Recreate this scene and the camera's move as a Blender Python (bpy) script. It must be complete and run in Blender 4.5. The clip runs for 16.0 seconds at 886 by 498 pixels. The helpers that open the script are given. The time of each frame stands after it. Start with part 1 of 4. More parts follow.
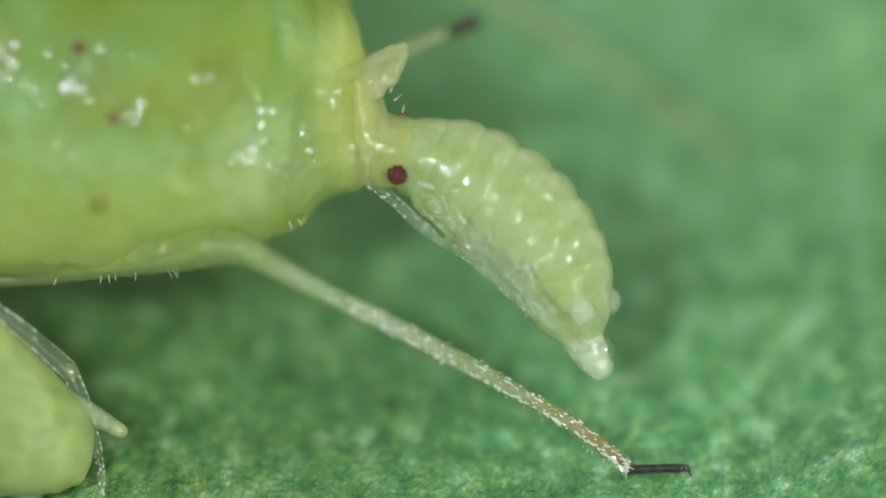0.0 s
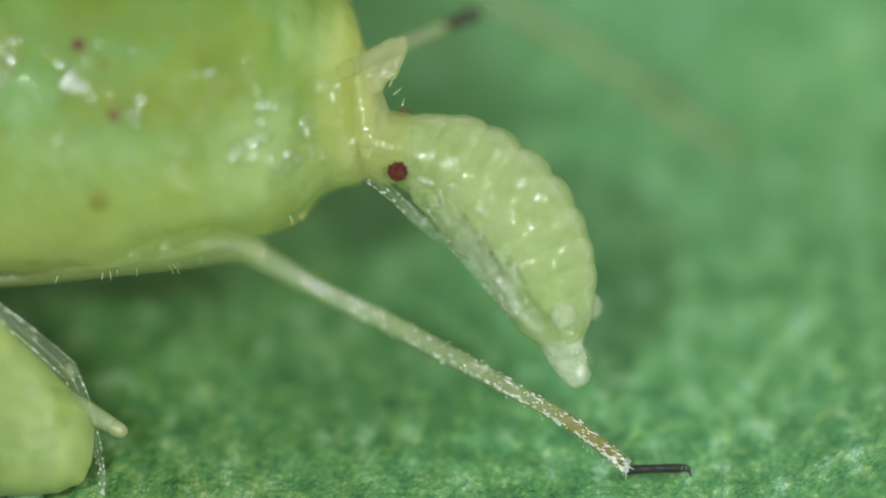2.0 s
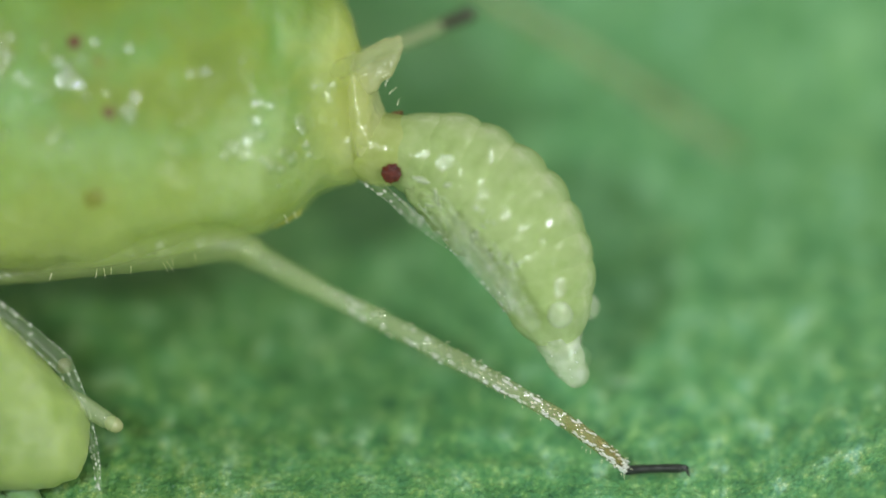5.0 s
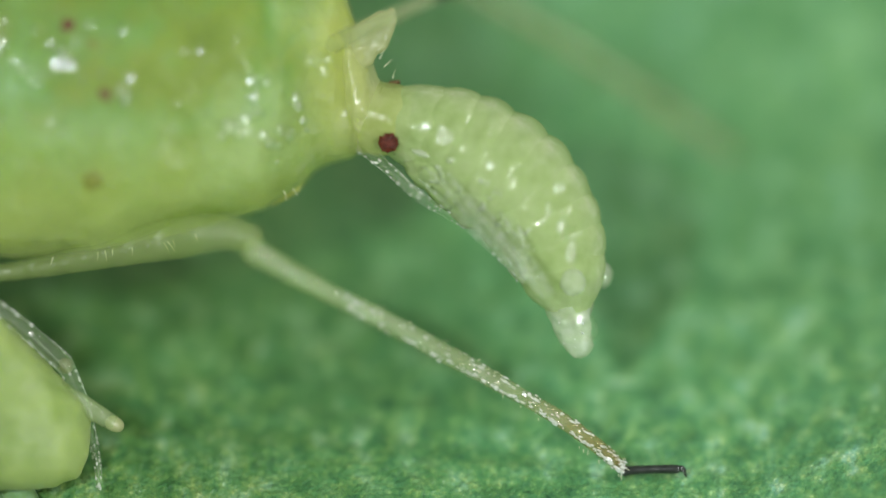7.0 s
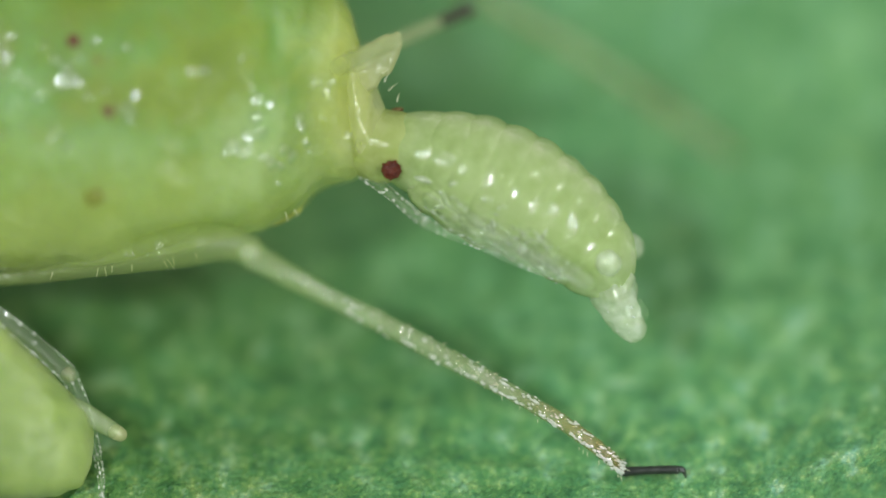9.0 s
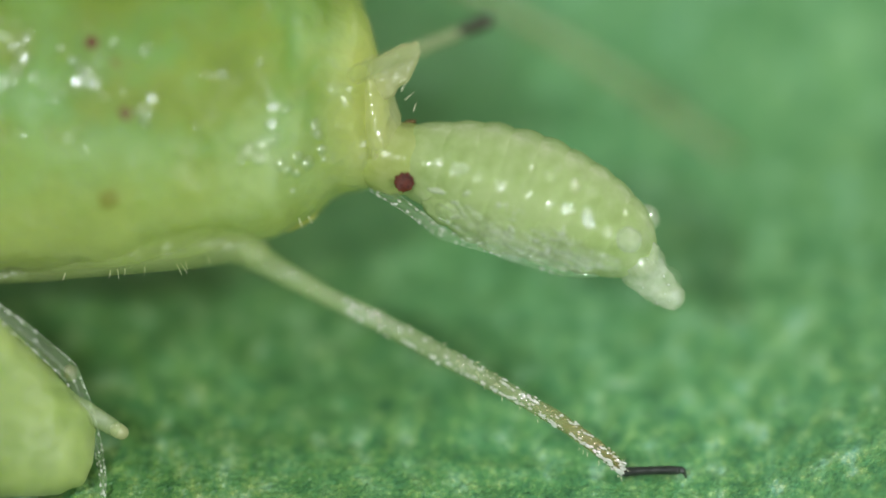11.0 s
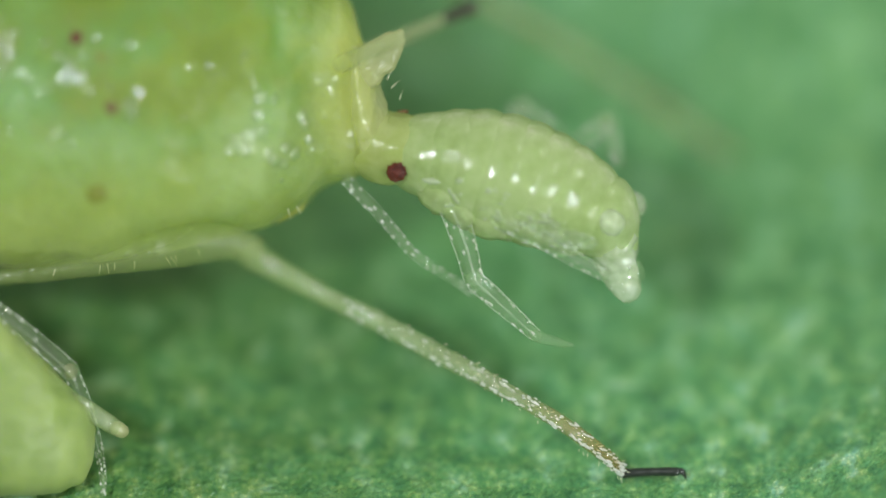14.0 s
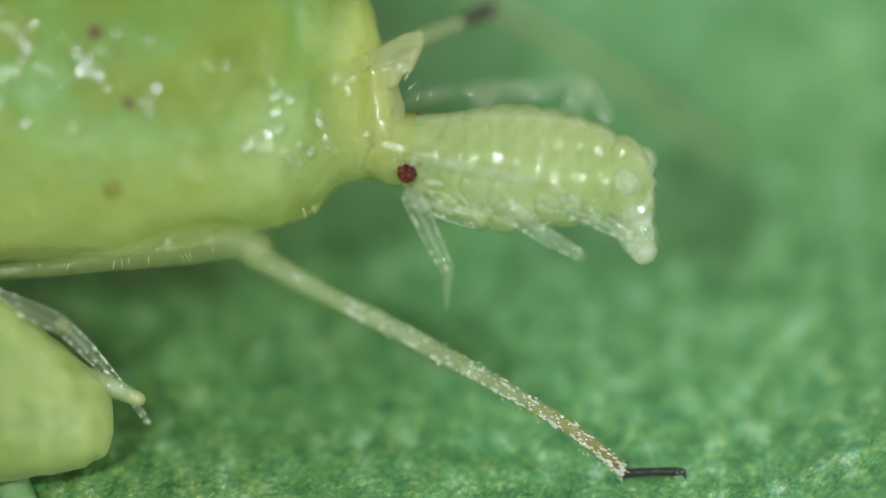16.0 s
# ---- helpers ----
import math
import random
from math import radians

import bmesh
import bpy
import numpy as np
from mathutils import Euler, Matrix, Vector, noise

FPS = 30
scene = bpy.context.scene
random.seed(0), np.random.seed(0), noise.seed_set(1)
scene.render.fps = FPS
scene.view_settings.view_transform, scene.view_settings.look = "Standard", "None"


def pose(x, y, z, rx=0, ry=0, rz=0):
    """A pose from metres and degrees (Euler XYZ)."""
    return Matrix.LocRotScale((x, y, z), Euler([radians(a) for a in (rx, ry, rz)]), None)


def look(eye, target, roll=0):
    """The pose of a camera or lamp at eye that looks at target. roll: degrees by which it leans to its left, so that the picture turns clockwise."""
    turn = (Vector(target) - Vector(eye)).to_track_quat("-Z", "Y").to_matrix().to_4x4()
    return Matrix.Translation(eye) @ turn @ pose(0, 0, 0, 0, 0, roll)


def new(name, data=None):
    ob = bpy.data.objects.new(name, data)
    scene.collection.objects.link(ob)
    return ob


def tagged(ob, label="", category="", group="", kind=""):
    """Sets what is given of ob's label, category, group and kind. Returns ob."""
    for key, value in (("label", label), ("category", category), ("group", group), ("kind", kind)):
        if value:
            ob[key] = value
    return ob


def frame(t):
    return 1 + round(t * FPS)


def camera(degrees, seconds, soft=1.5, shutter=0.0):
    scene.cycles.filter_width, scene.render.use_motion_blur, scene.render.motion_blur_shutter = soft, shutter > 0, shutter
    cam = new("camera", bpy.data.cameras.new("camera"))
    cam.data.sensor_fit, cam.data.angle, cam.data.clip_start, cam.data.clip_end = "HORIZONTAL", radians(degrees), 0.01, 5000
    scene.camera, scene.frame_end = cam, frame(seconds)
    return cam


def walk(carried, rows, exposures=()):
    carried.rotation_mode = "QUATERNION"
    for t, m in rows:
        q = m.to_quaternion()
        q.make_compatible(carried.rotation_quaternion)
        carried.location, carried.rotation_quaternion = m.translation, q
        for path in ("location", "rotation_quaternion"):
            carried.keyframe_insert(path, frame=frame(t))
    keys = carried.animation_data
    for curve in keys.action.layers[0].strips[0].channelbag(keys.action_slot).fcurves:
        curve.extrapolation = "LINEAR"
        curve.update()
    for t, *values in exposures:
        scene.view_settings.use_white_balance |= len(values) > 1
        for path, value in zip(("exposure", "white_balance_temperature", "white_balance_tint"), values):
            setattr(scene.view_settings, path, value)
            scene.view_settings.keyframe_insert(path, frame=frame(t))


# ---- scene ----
from mathutils.bvhtree import BVHTree

# A plant-sucking insect on a leaf gives birth, seen through a macro lens from above at 45 degrees.
# Lengths in the plan are in units of U (1.467 micrometres): x to the right, y down, w towards the lens.
MM = 0.001
U = 2.3 / 1568 * MM
PITCH = radians(45)
RIGHT = Vector((1, 0, 0))
UP = Vector((0, math.sin(PITCH), math.cos(PITCH)))
NEAR = Vector((0, -math.cos(PITCH), math.sin(PITCH)))
BASIS = Matrix((RIGHT, UP, NEAR)).transposed().to_4x4()
AIM = Vector((0, 0, 394 * U * math.cos(PITCH)))
FAR = 50 * MM


def place(x, y, w=0.0):
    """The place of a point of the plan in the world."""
    k = U * (1 - w * U / FAR)
    return AIM + RIGHT * (x - 784) * k + UP * (441 - y) * k + NEAR * w * U


# ---- camera ----
# the whole stage creeps a few micrometres under the lens
CREEP = [(0.0, 0, 0), (4.0, 0, 0), (6.3, -7, 1), (9.0, -8, 3), (11.5, -8, 4), (13.0, -8, 6), (16.0, -8, 6)]


def creep(t):
    ts = [c[0] for c in CREEP]
    return np.interp(t, ts, [c[1] for c in CREEP]), np.interp(t, ts, [c[2] for c in CREEP])


def stand(t):
    dx, dy = creep(t)
    aim = AIM - RIGHT * dx * U + UP * dy * U
    return look(aim + NEAR * FAR, aim)


cam = camera(math.degrees(2 * math.atan(784 * U / FAR)), 16.0, soft=1.5)
cam.data.dof.use_dof = True
cam.data.dof.focus_distance = FAR - 28 * U
cam.data.dof.aperture_fstop = 105
walk(cam, [(c[0], stand(c[0])) for c in CREEP])

# ---- light ----
world = bpy.data.worlds.new("room")
scene.world = world
world.use_nodes = True
wn = world.node_tree.nodes
wn["Background"].inputs[0].default_value = (0.90, 0.96, 0.73, 1)
wn["Background"].inputs[1].default_value = 0.33


def gooseneck(name, way, watts, size, tone):
    """A cold-light lamp on a bent arm, beside the lens; way in the lens's own axes."""
    data = bpy.data.lights.new(name, "AREA")
    data.shape, data.size, data.energy, data.color = "DISK", size * MM, watts, tone
    ob = new(name, data)
    eye = AIM + (BASIS.to_3x3() @ Vector(way).normalized()) * 70 * MM
    ob.matrix_world = look(eye, AIM)
    return ob


gooseneck("lamp_lens", (0.52, -0.27, 0.81), 0.0225, 6.5, (0.92, 0.99, 1.0))
gooseneck("lamp_left", (-0.38, 0.13, 0.91), 0.0288, 7, (0.92, 1.0, 1.0))
gooseneck("lamp_right", (0.60, 0.60, 0.50), 0.0158, 6, (0.95, 0.98, 1.0))
scene.view_settings.exposure = 0.0


# ---- materials ----
def material(name):
    m = bpy.data.materials.new(name)
    m.use_nodes = True
    nt = m.node_tree
    return m, nt, nt.nodes["Principled BSDF"]


def node(nt, kind, **values):
    n = nt.nodes.new(kind)
    for key, v in values.items():
        n.inputs[key].default_value = v
    return n


def ramp(nt, fac, stops):
    r = nt.nodes.new("ShaderNodeValToRGB")
    while len(r.color_ramp.elements) < len(stops):
        r.color_ramp.elements.new(0.5)
    for e, (p, c) in zip(r.color_ramp.elements, stops):
        e.position, e.color = p, (*c, 1)
    nt.links.new(fac, r.inputs[0])
    return r.outputs[0]


def coords(nt):
    return nt.nodes.new("ShaderNodeTexCoord").outputs["Object"]


def noise_tex(nt, co, mm, detail=3.0, rough=0.55, distort=0.0):
    """Noise with patches about mm millimetres across."""
    n = nt.nodes.new("ShaderNodeTexNoise")
    n.inputs["Scale"].default_value = 1 / (mm * MM)
    n.inputs["Detail"].default_value = detail
    n.inputs["Roughness"].default_value = rough
    n.inputs["Distortion"].default_value = distort
    nt.links.new(co, n.inputs["Vector"])
    return n.outputs["Fac"]


def cells(nt, co, mm):
    v = nt.nodes.new("ShaderNodeTexVoronoi")
    v.inputs["Scale"].default_value = 1 / (mm * MM)
    nt.links.new(co, v.inputs["Vector"])
    return v.outputs["Distance"]


def relief(nt, bsdf, layers):
    """layers: (height socket, depth in millimetres)."""
    last = None
    for height, depth in layers:
        b = nt.nodes.new("ShaderNodeBump")
        b.inputs["Strength"].default_value = 1.0
        b.inputs["Distance"].default_value = depth * MM
        nt.links.new(height, b.inputs["Height"])
        if last:
            nt.links.new(last, b.inputs["Normal"])
        last = b.outputs["Normal"]
    nt.links.new(last, bsdf.inputs["Normal"])
    if bsdf.inputs["Coat Weight"].default_value > 0:
        nt.links.new(last, bsdf.inputs["Coat Normal"])


def skin(name, stops, patch, depth_mm, rough, bumps, coat=0.0, sss=1.0, trans=0.0, ior=1.4, wet=0.0, coat_rough=0.27):
    m, nt, b = material(name)
    co = coords(nt)
    nt.links.new(ramp(nt, noise_tex(nt, co, patch, 3), stops), b.inputs["Base Color"])
    b.inputs["Subsurface Weight"].default_value = sss
    b.inputs["Subsurface Radius"].default_value = (1.0, 1.0, 0.45)
    b.inputs["Subsurface Scale"].default_value = depth_mm * MM
    b.inputs["Roughness"].default_value = rough
    b.inputs["IOR"].default_value = ior
    b.inputs["Coat Weight"].default_value = coat
    b.inputs["Coat Roughness"].default_value = coat_rough
    b.inputs["Transmission Weight"].default_value = trans
    relief(nt, b, [(noise_tex(nt, co, mm, 2), d) for mm, d in bumps])
    if wet:
        # wet in places, dull between
        film = ramp(nt, noise_tex(nt, co, wet, 1), [(0.47, (0.03,) * 3), (0.66, (1.0,) * 3)])
        nt.links.new(film, b.inputs["Coat Weight"])
        nt.links.new(ramp(nt, noise_tex(nt, co, wet, 1), [(0.42, (0.62,) * 3), (0.62, (0.45,) * 3)]), b.inputs["Roughness"])
    return m


def flesh(name, stops, patch, glow, clear, rough, bumps, stretch=(1, 1, 1), coat_rough=0.1, sheen=0.06, edge_gloss=0.3):
    """Soft see-through tissue: part of the light goes on into it, a little right through."""
    m, nt, b = material(name)
    grain = nt.nodes.new("ShaderNodeMapping")
    grain.inputs["Scale"].default_value = stretch
    nt.links.new(coords(nt), grain.inputs[0])
    co = grain.outputs[0]
    tone = ramp(nt, noise_tex(nt, co, patch, 3), stops)
    nt.links.new(tone, b.inputs["Base Color"])
    b.inputs["Roughness"].default_value = rough
    b.inputs["Specular IOR Level"].default_value = 0.2
    relief(nt, b, [(noise_tex(nt, co, mm, 2), d) for mm, d in bumps])
    inner = nt.nodes.new("ShaderNodeBsdfTranslucent")
    nt.links.new(tone, inner.inputs["Color"])
    hole = nt.nodes.new("ShaderNodeBsdfTransparent")
    hole.inputs["Color"].default_value = (0.96, 1.0, 0.92, 1)
    mix = nt.nodes.new("ShaderNodeMixShader")
    mix.inputs[0].default_value = glow
    nt.links.new(b.outputs[0], mix.inputs[1])
    nt.links.new(inner.outputs[0], mix.inputs[2])
    thin = nt.nodes.new("ShaderNodeMixShader")
    thin.inputs[0].default_value = clear
    nt.links.new(mix.outputs[0], thin.inputs[1])
    nt.links.new(hole.outputs[0], thin.inputs[2])
    shine = nt.nodes.new("ShaderNodeBsdfGlossy")
    shine.inputs["Roughness"].default_value = coat_rough
    edge = nt.nodes.new("ShaderNodeLayerWeight")
    edge.inputs["Blend"].default_value = 0.5
    wet = nt.nodes.new("ShaderNodeMixShader")
    gloss = ramp(nt, edge.outputs["Facing"], [(0.0, (sheen,) * 3), (0.6, (sheen * 1.3,) * 3), (0.9, (sheen + 0.4 * edge_gloss,) * 3), (1.0, (sheen + edge_gloss,) * 3)])
    nt.links.new(gloss, wet.inputs[0])
    nt.links.new(thin.outputs[0], wet.inputs[1])
    nt.links.new(shine.outputs[0], wet.inputs[2])
    for n in (shine, edge):
        nt.links.new(b.inputs["Normal"].links[0].from_socket, n.inputs["Normal"])
    nt.links.new(wet.outputs[0], nt.nodes["Material Output"].inputs["Surface"])
    return m


def glass(name, tint, open_part, rough, bumps, haze=0.06, gloss=0.05):
    """Clear wet cuticle: bends the light like water, part of it goes straight through, a thin haze stays."""
    m, nt, b = material(name)
    co = coords(nt)
    b.inputs["Base Color"].default_value = (*tint, 1)
    b.inputs["Roughness"].default_value = 0.5
    b.inputs["Specular IOR Level"].default_value = 0.0
    relief(nt, b, [(noise_tex(nt, co, mm, 2), d) for mm, d in bumps])
    bend = nt.nodes.new("ShaderNodeBsdfGlass")
    bend.inputs["IOR"].default_value = 1.30
    bend.inputs["Roughness"].default_value = rough
    bend.inputs["Color"].default_value = (0.97, 1.0, 0.95, 1)
    hole = nt.nodes.new("ShaderNodeBsdfTransparent")
    hole.inputs["Color"].default_value = (0.98, 1.0, 0.96, 1)
    shine = nt.nodes.new("ShaderNodeBsdfGlossy")
    shine.inputs["Roughness"].default_value = rough + 0.02
    for n in (bend, shine):
        nt.links.new(b.inputs["Normal"].links[0].from_socket, n.inputs["Normal"])
    last = bend.outputs[0]
    for other, share in ((hole.outputs[0], open_part), (b.outputs[0], haze), (shine.outputs[0], gloss)):
        mix = nt.nodes.new("ShaderNodeMixShader")
        mix.inputs[0].default_value = share
        nt.links.new(last, mix.inputs[1])
        nt.links.new(other, mix.inputs[2])
        last = mix.outputs[0]
    nt.links.new(last, nt.nodes["Material Output"].inputs["Surface"])
    return m


ADULT = skin("adult_skin", [(0.28, (0.16, 0.23, 0.025)), (0.42, (0.20, 0.272, 0.042)), (0.55, (0.165, 0.29, 0.068)), (0.70, (0.22, 0.37, 0.145))], 0.27, 0.60, 0.45,
             [(0.16, 0.026), (0.06, 0.007), (0.016, 0.0006)], coat=0.9, wet=0.075)


def paler_rear(m):
    """The skin thins out to a creamy yellow towards the birth opening."""
    nt = m.node_tree
    b = nt.nodes["Principled BSDF"]
    was = b.inputs["Base Color"].links[0].from_socket
    sep = nt.nodes.new("ShaderNodeSeparateXYZ")
    co = coords(nt)
    nt.links.new(co, sep.inputs[0])
    ragged = nt.nodes.new("ShaderNodeMath")
    ragged.operation = "MULTIPLY_ADD"
    nt.links.new(noise_tex(nt, co, 0.12, 2), ragged.inputs[0])
    ragged.inputs[1].default_value = 160 * U
    nt.links.new(sep.outputs[0], ragged.inputs[2])
    span = nt.nodes.new("ShaderNodeMapRange")
    span.inputs["From Min"].default_value = 35 * U
    span.inputs["From Max"].default_value = 215 * U
    nt.links.new(ragged.outputs[0], span.inputs["Value"])
    mix = nt.nodes.new("ShaderNodeMixRGB")
    mix.inputs[2].default_value = (0.45, 0.46, 0.13, 1)
    nt.links.new(span.outputs["Result"], mix.inputs[0])
    nt.links.new(was, mix.inputs[1])
    # and paler on the belly, with the lower flank's light painted in too
    belly = nt.nodes.new("ShaderNodeMapRange")
    belly.inputs["From Min"].default_value = 30 * U
    belly.inputs["From Max"].default_value = -230 * U
    nt.links.new(sep.outputs[1], belly.inputs["Value"])
    pale = nt.nodes.new("ShaderNodeMixRGB")
    pale.inputs[2].default_value = (0.30, 0.37, 0.105, 1)
    nt.links.new(belly.outputs["Result"], pale.inputs[0])
    nt.links.new(mix.outputs[0], pale.inputs[1])
    # the back is a deeper olive
    back = nt.nodes.new("ShaderNodeMapRange")
    back.inputs["From Min"].default_value = 90 * U
    back.inputs["From Max"].default_value = 330 * U
    back.inputs["To Max"].default_value = 0.92
    nt.links.new(sep.outputs[1], back.inputs["Value"])
    deep = nt.nodes.new("ShaderNodeMixRGB")
    deep.inputs[2].default_value = (0.115, 0.19, 0.016, 1)
    nt.links.new(back.outputs["Result"], deep.inputs[0])
    nt.links.new(pale.outputs[0], deep.inputs[1])
    # a pale mint gleam painted on the flank of the rump, for its blurred reflections
    far = nt.nodes.new("ShaderNodeVectorMath")
    far.operation = "DISTANCE"
    far.inputs[1].default_value = (-75 * U, -55 * U, 130 * U)
    nt.links.new(co, far.inputs[0])
    torn = nt.nodes.new("ShaderNodeMath")
    torn.operation = "MULTIPLY_ADD"
    nt.links.new(noise_tex(nt, co, 0.07, 3), torn.inputs[0])
    torn.inputs[1].default_value = 190 * U
    nt.links.new(far.outputs["Value"], torn.inputs[2])
    veil = nt.nodes.new("ShaderNodeMapRange")
    veil.inputs["From Min"].default_value = 215 * U
    veil.inputs["From Max"].default_value = 120 * U
    veil.inputs["To Max"].default_value = 0.42
    nt.links.new(torn.outputs[0], veil.inputs["Value"])
    painted_gleam = nt.nodes.new("ShaderNodeMixRGB")
    painted_gleam.inputs[2].default_value = (0.40, 0.53, 0.28, 1)
    nt.links.new(veil.outputs["Result"], painted_gleam.inputs[0])
    nt.links.new(deep.outputs[0], painted_gleam.inputs[1])
    nt.links.new(painted_gleam.outputs[0], b.inputs["Base Color"])
    # the saddle between the flank and the rump is dry
    dry = nt.nodes.new("ShaderNodeMapRange")
    dry.inputs["From Min"].default_value = -1000 * U
    dry.inputs["From Max"].default_value = 200 * U
    nt.links.new(ragged.outputs[0], dry.inputs["Value"])
    zone = ramp(nt, dry.outputs["Result"], [(0.55, (1.0,) * 3), (0.60, (0.06,) * 3), (0.76, (0.06,) * 3), (0.82, (1.0,) * 3)])
    # so is the upper rump
    high = nt.nodes.new("ShaderNodeMapRange")
    high.inputs["From Min"].default_value = 50 * U
    high.inputs["From Max"].default_value = 80 * U
    high.inputs["To Min"].default_value = 1.0
    high.inputs["To Max"].default_value = 0.1
    nt.links.new(sep.outputs[1], high.inputs["Value"])
    front = ramp(nt, dry.outputs["Result"], [(0.55, (1.0,) * 3), (0.60, (0.06,) * 3)])
    either = nt.nodes.new("ShaderNodeMixRGB")
    either.blend_type = "LIGHTEN"
    either.inputs[0].default_value = 1.0
    nt.links.new(front, either.inputs[1])
    nt.links.new(high.outputs["Result"], either.inputs[2])
    wet = nt.nodes.new("ShaderNodeMixRGB")
    wet.blend_type = "MULTIPLY"
    wet.inputs[0].default_value = 1.0
    both = nt.nodes.new("ShaderNodeMixRGB")
    both.blend_type = "MULTIPLY"
    both.inputs[0].default_value = 1.0
    nt.links.new(zone, both.inputs[1])
    nt.links.new(either.outputs[0], both.inputs[2])
    nt.links.new(b.inputs["Coat Weight"].links[0].from_socket, wet.inputs[1])
    nt.links.new(both.outputs[0], wet.inputs[2])
    nt.links.new(wet.outputs[0], b.inputs["Coat Weight"])


paler_rear(ADULT)
LAST_RING = skin("last_ring_skin", [(0.3, (0.27, 0.31, 0.012)), (0.7, (0.40, 0.43, 0.07))], 0.09, 0.30, 0.40, [(0.06, 0.012), (0.02, 0.003)], coat=0.6)
PLATE = flesh("plate_skin", [(0.3, (0.46, 0.47, 0.10)), (0.7, (0.58, 0.60, 0.22))], 0.12, 0.15, 0.12, 0.35, [(0.06, 0.012), (0.018, 0.003)], coat_rough=0.14, sheen=0.05)
MEMBRANE = flesh("membrane", [(0.3, (0.56, 0.58, 0.24)), (0.7, (0.70, 0.70, 0.38))], 0.06, 0.25, 0.55, 0.4, [(0.04, 0.006), (0.014, 0.002)], coat_rough=0.12, sheen=0.04, edge_gloss=0.15)
CAUDA = flesh("cauda_skin", [(0.3, (0.50, 0.51, 0.24)), (0.7, (0.62, 0.61, 0.35))], 0.08, 0.25, 0.42, 0.4, [(0.03, 0.006)], coat_rough=0.3, sheen=0.03)
BORN = flesh("newborn_skin", [(0.28, (0.455, 0.57, 0.222)), (0.45, (0.56, 0.675, 0.314)), (0.6, (0.645, 0.745, 0.395)), (0.75, (0.83, 0.875, 0.58))], 0.08, 0.36, 0.37, 0.4,
             [(0.11, 0.008), (0.03, 0.0042), (0.010, 0.0010)], coat_rough=0.06, sheen=0.036, edge_gloss=0.14)
HEAD = flesh("head_skin", [(0.3, (0.46, 0.53, 0.15)), (0.7, (0.60, 0.65, 0.27))], 0.06, 0.3, 0.38, 0.4, [(0.06, 0.006), (0.014, 0.002)], coat_rough=0.1, sheen=0.035, edge_gloss=0.12)
PALE = flesh("pale_tip_skin", [(0.3, (0.66, 0.74, 0.50)), (0.7, (0.90, 0.92, 0.80))], 0.05, 0.3, 0.58, 0.3, [(0.05, 0.008), (0.016, 0.003)], coat_rough=0.06, sheen=0.08, edge_gloss=0.30)
YOUNG = skin("young_skin", [(0.3, (0.19, 0.275, 0.07)), (0.7, (0.31, 0.385, 0.135))], 0.16, 0.20, 0.55, [(0.10, 0.014), (0.03, 0.003)], coat=0.25, coat_rough=0.34)
GLASSY = glass("clear_limb", (0.80, 0.90, 0.66), 0.86, 0.03, [(0.04, 0.003), (0.012, 0.0008)], 0.035)
# near-clear gloss for bumps that only carry highlights
GLINT = glass("glint_bump_skin", (0.62, 0.72, 0.50), 0.50, 0.13, [(0.01, 0.0008)], 0.12, 0.20)
# whitish lines that stand for the bright edges of clear limbs
EDGE_GLINT = glass("edge_glint_skin", (0.93, 0.96, 0.86), 0.55, 0.05, [(0.012, 0.002)], 0.22)
# near-white knobs, the sparkle of wet skin put into their colour
SPARKLE = flesh("sparkle_knob", [(0.3, (0.76, 0.78, 0.66)), (0.6, (0.94, 0.96, 0.93))], 0.012, 0.2, 0.25, 0.15, [(0.01, 0.001)], coat_rough=0.12, sheen=0.30)
VEIL = flesh("clear_tube", [(0.3, (0.50, 0.50, 0.28)), (0.7, (0.60, 0.58, 0.36))], 0.08, 0.3, 0.72, 0.4, [(0.03, 0.003)], coat_rough=0.3)
TUBE = flesh("clear_short_tube", [(0.3, (0.42, 0.52, 0.24)), (0.7, (0.58, 0.66, 0.38))], 0.03, 0.3, 0.66, 0.3, [(0.012, 0.003)], coat_rough=0.12, sheen=0.05)
LEG = flesh("leg_skin", [(0.3, (0.40, 0.48, 0.15)), (0.7, (0.52, 0.58, 0.27))], 0.05, 0.25, 0.74, 0.4, [(0.03, 0.008), (0.014, 0.004)], coat_rough=0.2, sheen=0.03)


def banded_leg():
    """Shin: clear pale green above, amber towards the foot."""
    m = flesh("shin_skin", [(0.3, (0.8, 0.8, 0.8)), (0.7, (1, 1, 1))], 0.04, 0.25, 0.72, 0.3, [(0.03, 0.010), (0.013, 0.006)], coat_rough=0.06, sheen=0.08, edge_gloss=0.6)
    nt = m.node_tree
    sep = nt.nodes.new("ShaderNodeSeparateXYZ")
    nt.links.new(coords(nt), sep.inputs[0])
    scale = nt.nodes.new("ShaderNodeMath")
    scale.operation = "DIVIDE"
    nt.links.new(sep.outputs[0], scale.inputs[0])
    scale.inputs[1].default_value = 780 * U
    tone = ramp(nt, scale.outputs[0], [(0.0, (0.44, 0.54, 0.22)), (0.45, (0.54, 0.61, 0.33)), (0.70, (0.50, 0.49, 0.25)), (0.86, (0.52, 0.30, 0.08)), (1.0, (0.44, 0.20, 0.03))])
    nt.links.new(tone, nt.nodes["Principled BSDF"].inputs["Base Color"])
    nt.links.new(tone, nt.nodes["Translucent BSDF"].inputs["Color"])
    return m


SHIN = banded_leg()


